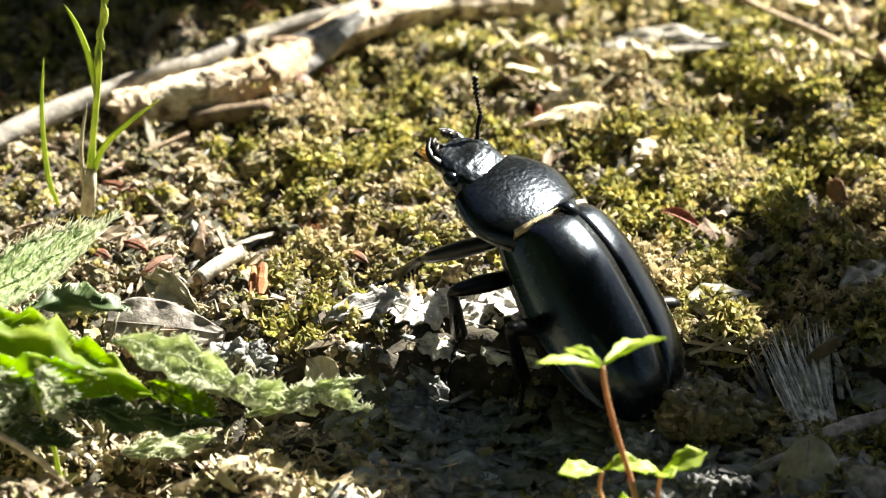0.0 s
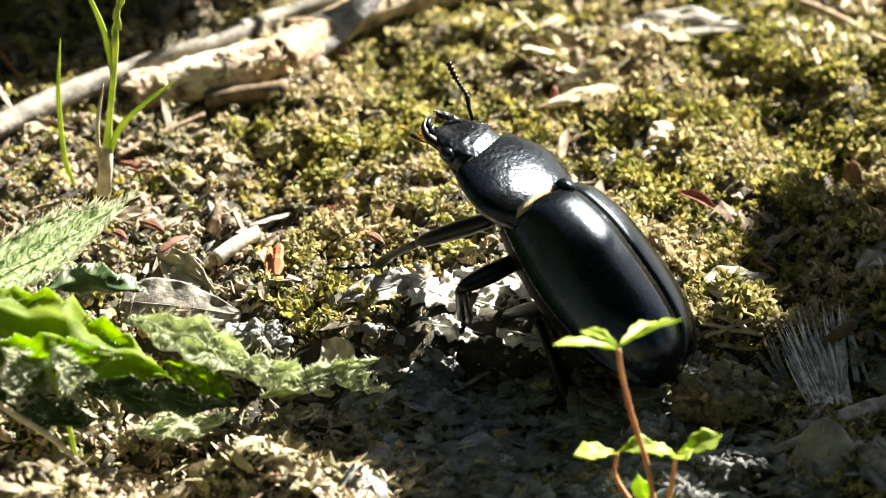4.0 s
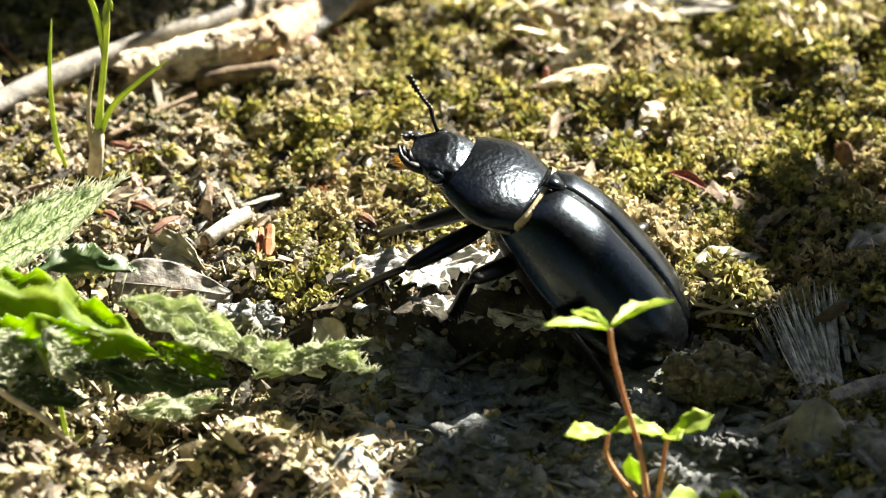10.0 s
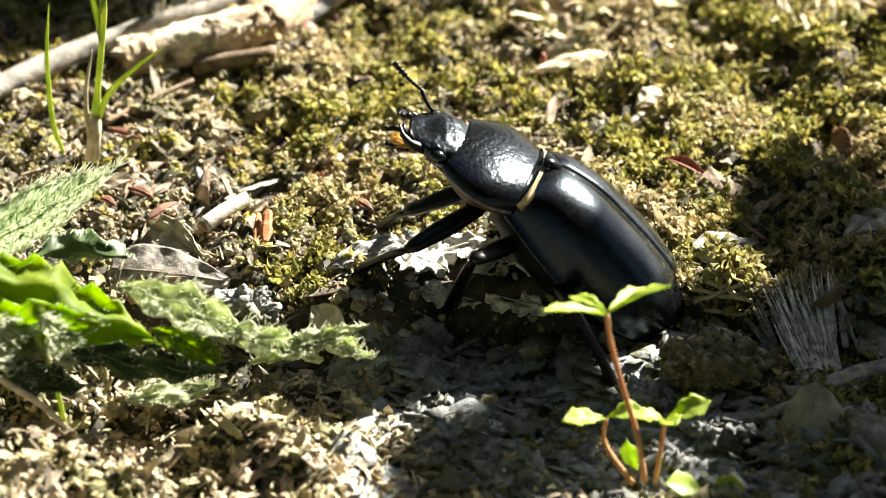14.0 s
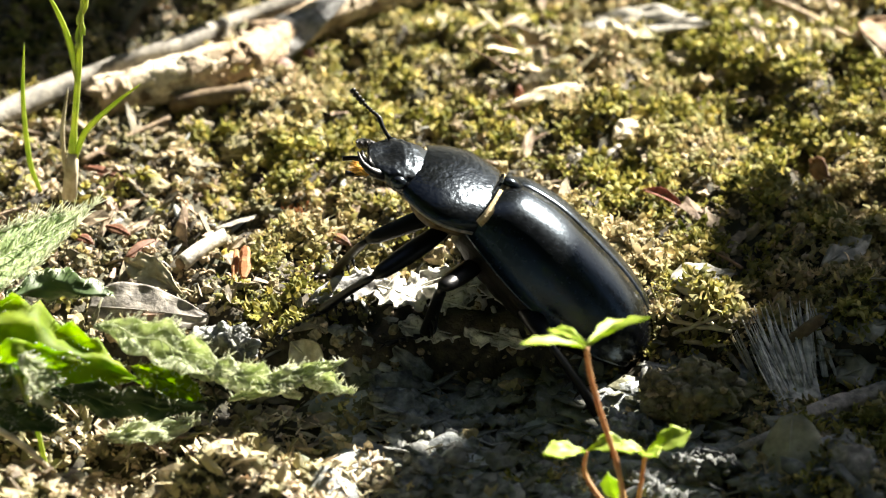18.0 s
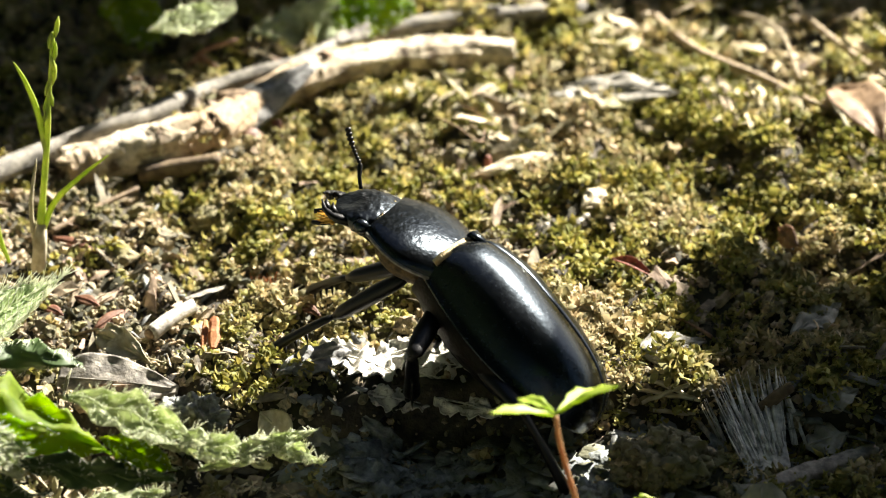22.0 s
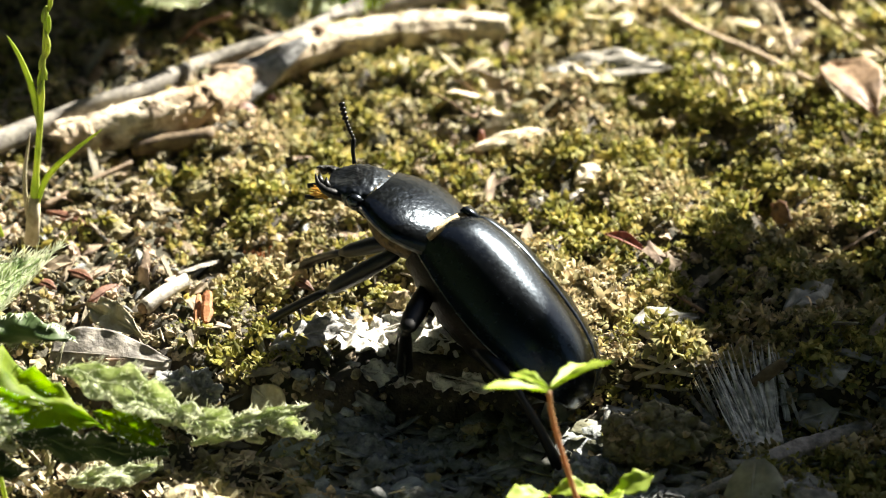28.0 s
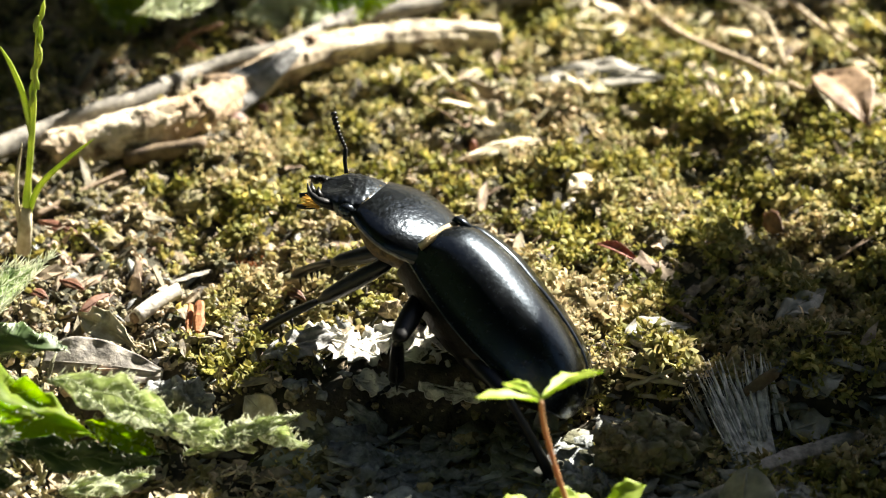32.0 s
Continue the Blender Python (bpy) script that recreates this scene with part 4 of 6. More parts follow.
tube(bm, [(-0.02520, -0.00050, 0.00030), (-0.02497, -0.00027, 0.00033)], [0.55 * MM, 0.62 * MM], 10)
part("hollow_end", bm, brown_mat, tw, "brown plug painted in for the shade inside the hollow end")
chip("wood_chip", (-0.02166, 0.00550, 0.00047), (-0.01754, 0.00949, -0.00050), 0.8, 0.3, grey_wood_mat, "flat grey splinter on soil", seed=3)
for i, (a, b, w) in enumerate((((-0.03061, 0.00073, -0.00023), (-0.02724, 0.00381, 0.00034), 0.9), ((-0.03535, 0.01816, 0.00072), (-0.03078, 0.01479, 0.00076), 0.8), ((-0.03276, 0.00750, -0.00021), (-0.03011, 0.00514, 0.00003), 0.8),
                               ((-0.03579, 0.00568, -0.00028), (-0.03371, 0.00355, -0.00003), 0.7), ((-0.01612, 0.03711, 0.00174), (-0.01409, 0.03820, 0.00061), 1.2), ((-0.01325, 0.04083, 0.00074), (-0.01208, 0.04106, -0.00005), 0.8),
                               ((-0.01036, 0.00413, -0.00037), (-0.00809, 0.00193, -0.00040), 0.7))):
    dead_leaf("leaf_scrap", a, b, w * 1.6, (0.1, -0.4, 0.9), red_mat, "narrow reddish-brown leaf scrap on soil", "leaf scrap", curl=0.3, seed=i, n=8, m=3)
dead_leaf("dead_leaf", (0.02334, -0.00692, 0.00054), (0.02995, -0.00410, -0.00001), 4.2, (-0.1, -0.35, 0.95), grey_leaf_mat, "grey torn dead leaf lying on moss", curl=0.4, wave=0.35, seed=11, shape=0.7)
dead_leaf("dead_leaf", (0.03840, 0.01858, -0.00070), (0.04006, 0.01211, 0.00083), 2.2, (-0.6, -0.6, 0.5), red_mat, "small upright reddish leaf on moss", curl=0.3, wave=0.2, seed=12)
dead_leaf("dead_leaf", (0.02106, 0.01031, 0.00080), (0.02530, 0.00651, 0.00064), 1.1, (0, -0.4, 0.9), red_mat, "rolled pinkish-brown leaf on moss", curl=0.5, fold=0.5, seed=13)
chip("wood_chip", (0.01440, 0.01784, 0.00024), (0.01572, 0.01823, 0.00094), 1.0, 0.25, white_mat, "tiny white chip on moss", seed=5)
chip("wood_chip", (0.01709, 0.01770, 0.00032), (0.01919, 0.01936, 0.00097), 0.7, 0.3, white_mat, "tiny narrow white chip on moss", seed=6)
dead_leaf("dead_leaf", (0.01848, 0.02056, 0.00083), (0.02114, 0.02348, 0.00152), 2.2, (0, -0.6, 0.8), straw_mat, "small cream leaf scrap on moss", curl=0.5, wave=0.3, seed=14)
dead_leaf("dead_leaf", (0.00705, 0.02885, 0.00023), (0.01705, 0.03354, 0.00033), 1.6, (0, -0.4, 0.9), straw_mat, "long narrow pale leaf blade on moss", curl=0.6, wave=0.3, seed=15)
dead_leaf("dead_leaf", (0.01997, 0.04431, -0.00044), (0.01591, 0.04777, -0.00018), 3.4, (0, -0.4, 0.9), grey_leaf_mat, "pale flat leaf scrap half sunk in moss", curl=0.6, wave=0.4, seed=16)
dead_leaf("dead_leaf", (0.04612, 0.04530, 0.00124), (0.05020, 0.03234, 0.00160), 6.0, (0.1, -0.6, 0.8), tan_leaf_mat, "curled light brown dead leaf on moss", curl=1.6, fold=0.8, wave=0.4, seed=17)
chip("wood_chip", (0.03652, 0.02831, 0.00119), (0.04033, 0.02910, 0.00268), 1.8, 0.5, grey_wood_mat, "bluish-grey flat chip on moss", seed=8)
dead_leaf("dead_leaf", (0.01741, 0.05045, -0.00061), (0.03029, 0.04406, 0.00152), 4.0, (0, -0.3, 0.95), grey_leaf_mat, "long pale flattened leaf sunk in moss", wave=0.4, seed=18, curl=0.3)
for i, (p, r) in enumerate((((0.01046, 0.04329, -0.00078), (2.3, 2.0, 1.0)), ((0.02701, 0.04124, -0.00015), (2.2, 1.7, 1.2)), ((0.01531, 0.04787, -0.00133), (1.4, 1.3, 0.8)),
                            ((-0.01929, 0.02284, 0.00022), (2.2, 1.6, 1.2)), ((-0.01644, 0.02516, 0.00125), (2.4, 1.6, 0.9)), ((-0.02882, 0.01544, 0.00040), (1.7, 1.4, 1.1)), ((-0.02632, 0.02522, -0.00010), (1.6, 1.2, 0.9)))):
    bm = bmesh.new()
    blob(bm, p, [a * MM for a in r], 26, 18, 0.6, 3.1 * i)
    for v in bm.verts:
        v.co += Vector(noise.noise_vector(v.co * 1900)) * 0.22 * MM
    tagged(part("earth_lump", bm, crumb_mat), "pale crumbly lump of dry earth in moss", "earth lump")

# flakes of dry grey mud and leaf under the beetle
for i, (a, b, w) in enumerate((((0.00088, -0.00930, 0.00033), (0.00667, -0.01175, -0.00079), 4.2), ((-0.00050, -0.00500, 0.00080), (0.00560, -0.00820, 0.00060), 4.6), ((-0.00560, -0.00700, 0.00080), (-0.00080, -0.01000, 0.00040), 4.4), ((0.00300, -0.01250, -0.00040), (0.00950, -0.01420, -0.00150), 3.4), ((-0.00850, -0.00560, 0.00060), (-0.00420, -0.00620, 0.00090), 3.0), ((0.00422, -0.00584, 0.00151), (0.00967, -0.01257, 0.00097), 4.0), ((-0.00352, -0.01286, 0.00019), (0.00253, -0.01292, -0.00105), 3.0),
                               ((-0.00244, -0.00744, 0.00052), (0.00311, -0.00590, 0.00155), 3.4), ((0.00529, -0.01199, -0.00065), (0.01108, -0.01252, -0.00193), 3.2))):
    dead_leaf("dead_leaf", a, b, w, (0.25 + 0.1 * (i % 3 - 1), -0.3, 0.9), speckled_mat, "bleached speckled leaf piece below the beetle", wave=0.55, curl=0.3, seed=121 + i, shape=0.6, blunt=0.12, n=26, m=9, teeth=7)
# this leaf piece carries its shade as blue-grey colour
dead_leaf("dead_leaf", (-0.01233, -0.01124, 0.00147), (-0.00466, -0.00572, 0.00080), 3.2, (0, -0.6, 0.8), shaded_grey_mat, "crumpled leaf piece with shade painted in grey at the bank's edge", curl=0.5, wave=0.7, seed=23)
dead_leaf("dead_leaf", (-0.01393, -0.01469, -0.00032), (-0.01063, -0.01704, -0.00275), 3.4, (-0.3, -0.6, 0.7), straw_mat, "curled tan leaf scrap in the hollow", curl=0.8, fold=0.6, wave=0.4, seed=24)
dead_leaf("dead_leaf", (-0.01092, -0.01482, -0.00152), (-0.00569, -0.01810, -0.00307), 2.6, (0.2, -0.5, 0.8), grey_leaf_mat, "pale leaf scrap lit at its tip", curl=0.6, wave=0.5, seed=25)
dead_leaf("dead_leaf", (-0.03380, -0.00900, 0.00010), (-0.02200, -0.01050, -0.00060), 6.0, (0.05, -0.60, 0.80), grey_wood_mat, "crumpled ridged grey dead leaf on soil", curl=0.5, fold=-0.3, wave=0.2, seed=26, n=40, m=12, shape=0.6, blunt=0.1)
dead_leaf("dead_leaf", (-0.03047, 0.00017, -0.00003), (-0.02464, -0.00641, -0.00008), 3.0, (-0.1, -0.7, 0.7), straw_mat, "crumpled pale dead leaf on soil", curl=1.0, fold=0.6, wave=0.8, seed=27)
def clod(centre, size, mat, label, seed, count):
    """A crumbly clod: a lumpy heart and crumbs stuck to it."""
    c = Vector(centre)
    root = empty("clod", Matrix.Translation(c))
    tagged(root, label, "clod")
    bm = bmesh.new()
    blob(bm, (0, 0, 0), [a * MM for a in size], 120, 76, 0.5, seed)
    for v in bm.verts:
        q = v.co + c
        v.co += Vector(noise.noise_vector(q * 800)) * 0.6 * MM + Vector(noise.noise_vector(q * 1900)) * 0.45 * MM + Vector(noise.noise_vector(q * 4200)) * 0.22 * MM
    part("heart", bm, mat, root)
    rnd = random.Random(int(seed * 10))
    for i in range(count):
        d = Vector((rnd.gauss(0, 1), rnd.gauss(-0.4, 1), abs(rnd.gauss(0.3, 0.8)))).normalized()
        r = rnd.uniform(0.2, 0.6) * MM
        bm = bmesh.new()
        blob(bm, [d[k] * size[k] * 0.98 * MM for k in range(3)], (r * rnd.uniform(0.8, 1.8), r, r * 0.8), 8, 6, 0.9, i * 0.37)
        part("crumb", bm, mat, root)
    return root


clod((-0.02081, -0.01588, -0.00033), (3.0, 2.2, 2.4), mud_mat, "grey-green round clod of earth in the hollow", 5.0, 26)
clod((0.02524, -0.02271, -0.00248), (4.6, 3.4, 3.0), crumb_mat, "grey lumpy clod of dry earth", 7.0, 46)
clod((0.01782, -0.02676, -0.00442), (2.6, 2.0, 2.0), mud_mat, "small grey clod of dry earth", 9.0, 16)
clod((0.02542, -0.03299, -0.00471), (3.0, 2.0, 1.9), mud_mat, "low grey clod of dry earth in the shade", 11.0, 20)

# the frayed slab of wood
def frayed_wood():
    root = empty("frayed_wood", Matrix.Translation((0.03500, -0.02250, -0.00400)))
    tagged(root, "frayed grey slab of weathered wood with splintered end", "wood")
    o = root.matrix_basis.translation
    rnd = random.Random(31)
    low = (Vector((0.03330, -0.02480, -0.00320)), Vector((0.03730, -0.02060, -0.00400)))
    top = (Vector((0.02960, -0.01400, 0.00110)), Vector((0.03590, -0.01300, 0.00110)))
    out = Vector((-0.1, -0.72, 0.68))

    def at(k, s):
        return low[0].lerp(low[1], k).lerp(top[0].lerp(top[1], k), s)

    bm = bmesh.new()        # the sound part of the slab
    rows = []
    for i in range(15):
        front = []
        for k in range(25):
            u = k / 24
            reach = 0.40 + 0.22 * noise.noise((u * 9, 3.3, 0)) + 0.10 * noise.noise((u * 31, 1.3, 0)) + 0.12 * (1 - u)
            lift = 0.28 * noise.noise((u * 14, i * 0.12, 0.5)) + 0.16 * noise.noise((u * 40, i * 0.10, 7.5))
            front.append(at(u, i / 14 * reach) + out * lift * MM - o)
        rows.append(front + [p - out * 0.9 * MM for p in front[::-1]])
    rings(bm, rows)
    part("heart", bm, pale_wood_mat, root)

    def splinter(foot, tip, r, i, bow):
        mid = foot.lerp(tip, 0.55) + out * bow * MM + Vector((rnd.uniform(-0.15, 0.15), 0, 0)) * MM
        bm = bmesh.new()
        tube(bm, curve_points([foot - o, mid - o, tip - o], 5), [r * 0.7 * MM] + [r * MM] * 5 + [r * 0.85 * MM, r * 0.7 * MM, r * 0.5 * MM, r * 0.3 * MM, 0.03 * MM], 6, 0.8, flat=0.5, seed=i * 1.7)
        part("splinter", bm, pale_wood_mat, root)

    for i in range(64):
        k = (i + rnd.random()) / 64
        s0 = rnd.uniform(0.15, 0.5)
        s1 = rnd.choice((rnd.uniform(0.6, 0.8), rnd.uniform(0.8, 1.0), rnd.uniform(0.95, 1.2)))
        spread = (k - 0.45) * 0.12 * s1 + rnd.uniform(-0.07, 0.07)
        r = rnd.choice((0.07, 0.09, 0.12, 0.16, 0.24))
        splinter(at(k, s0) + out * rnd.uniform(0.0, 0.35) * MM, at(k + spread, s1) + out * rnd.uniform(-0.2, 0.9) * MM, r, i, rnd.uniform(-0.1, 0.35))
    for i in range(9):      # loose fibres beside the slab
        k = rnd.random()
        foot = Vector((0.03913, -0.01700, -0.00380)).lerp(Vector((0.03760, -0.01750, -0.00350)), k)
        splinter(foot, Vector((0.03612, -0.01326, 0.00182)).lerp(Vector((0.03700, -0.01280, 0.00150)), k + rnd.uniform(-0.3, 0.3)), rnd.choice((0.08, 0.12, 0.17)), 80 + i, 0.5)
    for i in range(7):
        k = rnd.random()
        foot = Vector((0.03120, -0.01760, -0.00440)).lerp(Vector((0.03200, -0.02000, -0.00420)), k)
        splinter(foot, Vector((0.02860, -0.01383, -0.00120)).lerp(Vector((0.02960, -0.01500, 0.00080)), k), rnd.choice((0.07, 0.1, 0.14)), 95 + i, 0.3)
    return root


frayed_wood()
stick("twig", [(0.03310, -0.02750, -0.00330), (0.03650, -0.02420, -0.00360), (0.04075, -0.02053, -0.00440), (0.04560, -0.01850, -0.00400)], (1.15, 1.0), grey_wood_mat, "grey bark-covered twig in the shade", "twig", seed=32, rough=0.5, n=28, steps=16)
stick("twig", [(0.02776, -0.03043, -0.00411), (0.03128, -0.02935, -0.00319), (0.03439, -0.02644, -0.00328)], (0.5, 0.6), grey_wood_mat, "short grey twig in the shade", "twig", seed=33, rough=0.3)
stick("twig", [(0.03403, -0.01575, -0.00097), (0.03592, -0.01545, 0.00064), (0.03755, -0.01501, 0.00165)], (0.7, 0.6), brown_mat, "dark stub of twig leaning on frayed wood", "twig", seed=34, n=9)
for i, (a, b) in enumerate((((0.02294, -0.01152, -0.00092), (0.02893, -0.01324, -0.00086)), ((0.02373, -0.01160, 0.00040), (0.02840, -0.01277, -0.00083)), ((0.02429, -0.01279, -0.00209), (0.03004, -0.01374, -0.00216)), ((0.02319, -0.01248, -0.00132), (0.02783, -0.01238, 0.00054)), ((0.02788, -0.01276, -0.00211), (0.03117, -0.02005, -0.00348)), ((0.02896, -0.01293, -0.00169), (0.03052, -0.01658, -0.00431)))):
    chip("straw", a, b, 0.7, 0.4, straw_mat if i < 4 else grey_wood_mat, "pale dry splinter of straw behind the beetle", "straw", seed=40 + i)
dead_leaf("dead_leaf", (0.03393, -0.03000, -0.00016), (0.03227, -0.04400, -0.00909), 6.4, (-0.35, -0.8, 0.4), olive_leaf_mat, "olive-grey curled dead leaf standing in the shade", curl=0.8, fold=-1.3, wave=0.25, seed=35, shape=0.6)
dead_leaf("dead_leaf", (0.03723, -0.03277, -0.00140), (0.04116, -0.03911, -0.00247), 4.0, (0.2, -0.8, 0.5), grey_wood_mat, "grey curled dead leaf in the shade", curl=0.8, fold=-0.6, wave=0.4, seed=36)
for i, (a, b, w) in enumerate((((0.03815, -0.00450, 0.00074), (0.04353, 0.00124, -0.00000), 3.0), ((0.03946, -0.01123, 0.00018), (0.04402, -0.00823, 0.00098), 4.0), ((0.03872, -0.01704, -0.00403), (0.04316, -0.01589, -0.00344), 4.0), ((0.04038, -0.01489, -0.00084), (0.04427, -0.01346, 0.00023), 3.0))):
    dead_leaf("dead_leaf", a, b, w, (0, -0.4, 0.9), grey_leaf_mat, "grey dead leaf piece in the shade", wave=0.6, curl=0.5, seed=50 + i)


# ---- living plants ----
def hairy_leaf(base, tip, width, normal, mat, label, hairs=60, name="nettle_leaf", hair_len=1.2, **kw):
    bm = bmesh.new()
    left, right, up = leaf_grid(bm, base, tip, width, normal, **kw)
    root = tagged(part(name, bm, mat), label, "leaf")
    rnd = random.Random(kw.get("seed", 0) + 90)
    bm = bmesh.new()
    for edge in (left, right):
        hair_row(bm, edge, up, hairs, hair_len, rnd)
    mid = [a.lerp(b, 0.5) for a, b in zip(left, right)]
    for f in (0.25, 0.5, 0.75):
        hair_row(bm, [a.lerp(b, f) for a, b in zip(left, right)], up, hairs // 2, hair_len * 0.7, rnd)
    part("hairs", bm, hair_mat, root, "fine white hairs")
    bm = bmesh.new()
    lift = up * 0.05 * MM
    tube(bm, [p + lift for p in mid], [0.16 * MM * (1 - 0.7 * i / len(mid)) for i in range(len(mid))], 5)
    for i in range(2, len(mid) - 3, 2):
        for edge in (left, right):
            tube(bm, [mid[i] + lift, mid[i].lerp(edge[min(i + 3, len(edge) - 1)], 0.45) + lift, mid[i].lerp(edge[min(i + 4, len(edge) - 1)], 0.9) + lift * 0.5], [0.07 * MM, 0.05 * MM, 0.02 * MM], 4)
    part("midrib", bm, mat, root)
    return root


hairy_leaf((-0.04839, -0.02600, 0.01080), (-0.03287, -0.00500, 0.00981), 4.6, (0.30, -0.62, 0.72), nettle_mat, "pale green hairy nettle leaf with toothed edge", 230, hair_len=1.7, teeth=9, wave=0.5, fold=0.8, seed=1, n=36, shape=0.8)
# the rolled leaf's shade is put into its dark colour
hairy_leaf((-0.04105, -0.02000, 0.00863), (-0.03068, -0.01900, 0.00788), 3.0, (-0.55, -0.8, 0.1), weed_and_shaded_leaf_mat, "rolled nettle leaf, coloured dark for the shade of another", 40, wave=0.9, fold=-2.2, teeth=5, seed=2, n=20)
hairy_leaf((-0.04911, -0.02900, 0.01380), (-0.02743, -0.03000, 0.00450), 7.4, (0.25, -0.72, 0.62), green_mat, "bright green sunlit nettle leaf", 40, teeth=8, wave=1.6, fold=-2.0, seed=3, n=34, hair_len=0.6)
hairy_leaf((-0.04765, -0.03100, 0.00756), (-0.03241, -0.03200, 0.00809), 4.6, (-0.3, -0.92, 0.2), green_mat, "yellow-green nettle leaf hanging below another", 30, teeth=6, wave=0.8, fold=0.5, seed=18, n=26, hair_len=0.6)
hairy_leaf((-0.03195, -0.02900, 0.01032), (-0.01902, -0.02900, 0.00405), 4.4, (0.45, -0.55, 0.7), hairy_mat, "pale hairy crumpled leaf lit by the sun", 60, wave=1.0, fold=1.6, teeth=5, seed=4, n=24)
hairy_leaf((-0.02856, -0.03000, 0.00625), (-0.02170, -0.03000, 0.00247), 3.2, (0.3, -0.8, 0.5), green_mat, "small green leaf below a pale one", 30, wave=0.8, teeth=5, fold=0.5, seed=20, n=20)
hairy_leaf((-0.02327, -0.02900, 0.00532), (-0.01264, -0.02800, 0.00153), 2.8, (0.5, -0.55, 0.65), hairy_mat, "pale crumpled toothed leaf lit by the sun", 50, teeth=7, wave=1.3, fold=1.5, seed=5, n=28)
hairy_leaf((-0.01963, -0.02800, 0.00125), (-0.00821, -0.02700, 0.00498), 2.0, (0.5, -0.6, 0.6), hairy_mat, "narrow pale crumpled leaf lit by the sun", 40, teeth=6, wave=1.2, fold=1.2, seed=6, n=24)
hairy_leaf((-0.01477, -0.02700, 0.00408), (-0.00782, -0.02700, 0.00109), 2.0, (0.4, -0.6, 0.65), hairy_mat, "small pale crumpled leaf lit by the sun", 50, teeth=5, wave=1.0, fold=0.6, seed=16, n=20)
hairy_leaf((-0.04345, -0.03300, 0.00966), (-0.04055, -0.03300, 0.00220), 4.6, (0.6, -0.7, 0.35), hairy_mat, "whitish hairy leaf hanging over soil", 90, teeth=6, wave=1.3, fold=1.0, seed=7, n=24)
hairy_leaf((-0.03894, -0.03300, 0.00964), (-0.03650, -0.03300, 0.00374), 3.0, (0.6, -0.7, 0.35), hairy_mat, "small whitish hairy leaf hanging over soil", 60, teeth=6, wave=1.0, fold=1.0, seed=17, n=20)
# next two leaves: shade from those above is in the dark colour
hairy_leaf((-0.03702, -0.03200, 0.00550), (-0.02167, -0.03100, 0.00233), 3.2, (-0.3, -0.9, 0.2), weed_and_shaded_leaf_mat, "green leaf, coloured dark for the shade of the upper leaves", 30, wave=1.4, fold=1.5, teeth=6, seed=8, n=24)
hairy_leaf((-0.04760, -0.03300, 0.00566), (-0.03389, -0.03300, 0.00185), 3.2, (-0.3, -0.9, 0.2), weed_and_shaded_leaf_mat, "green leaf low over the hollow, coloured dark for shade", 30, wave=1.4, fold=1.5, teeth=6, seed=19, n=24)
hairy_leaf((-0.03150, -0.02938, -0.00195), (-0.02246, -0.02616, -0.00238), 2.6, (0.1, -0.6, 0.7), hairy_mat, "small withered pale leaf over soil", 50, wave=0.9, teeth=5, seed=9, n=18)
stick("stalk", [(-0.04626, -0.03600, 0.00746), (-0.04217, -0.03600, 0.00404), (-0.03848, -0.03700, 0.00184), (-0.03447, -0.03965, -0.00103)], (0.34, 0.3), straw_mat, "thin pale plant stalk bent to the ground", "stalk", seed=41, n=8)
stick("stalk", [(-0.03929, -0.03300, 0.00748), (-0.03787, -0.03300, 0.00250), (-0.03686, -0.03164, -0.00464)], (0.28, 0.22), grass_mat, "thin green nettle stalk", "stalk", seed=42, n=8)
# leaves at the far edge, behind the sticks
hairy_leaf((-0.01708, 0.05009, 0.01044), (-0.02609, 0.04368, 0.01136), 3.0, (0.35, -0.6, 0.7), hairy_mat, "pale green nettle leaf behind the sticks", 70, teeth=7, wave=0.6, fold=0.6, seed=11, n=28)
hairy_leaf((-0.00169, 0.06471, 0.00152), (-0.01561, 0.05903, 0.00299), 6.0, (0.1, -0.7, 0.7), hairy_mat, "dull green nettle leaf behind the sticks", 40, teeth=7, wave=0.6, fold=0.6, seed=12, n=28)
hairy_leaf((-0.03176, 0.05770, 0.00668), (-0.02413, 0.06157, 0.00320), 8.0, (0.1, -0.5, 0.8), green_mat, "dark green nettle leaf in deep shade", 30, teeth=7, wave=0.6, fold=0.6, seed=13, n=28)
hairy_leaf((0.00198, 0.06115, 0.00464), (-0.00775, 0.06312, 0.00313), 7.0, (0.1, -0.5, 0.8), green_mat, "green nettle leaf behind the stick's end", 30, teeth=7, wave=0.6, fold=0.6, seed=14, n=28)


def blade(parent, pts, width, mat, name="blade"):
    """A grass blade: a narrow keeled strip through pts."""
    path = curve_points(pts, 7)
    bm = bmesh.new()
    loops = []
    k = len(path) - 1
    for i, p in enumerate(path):
        way = (path[min(i + 1, k)] - path[max(i - 1, 0)]).normalized()
        side = way.cross(Vector((0.25, 1, 0.1))).normalized()
        up = side.cross(way)
        w = width * MM / 2 * (1 - (i / k) ** 2.5) ** 0.7 * (0.6 + 0.4 * min(1, 4 * i / k)) + 0.02 * MM
        loops.append([p - side * w, p + up * w * 0.3, p + side * w, p - up * w * 0.35])
    rings(bm, loops)
    return part(name, bm, mat, parent)


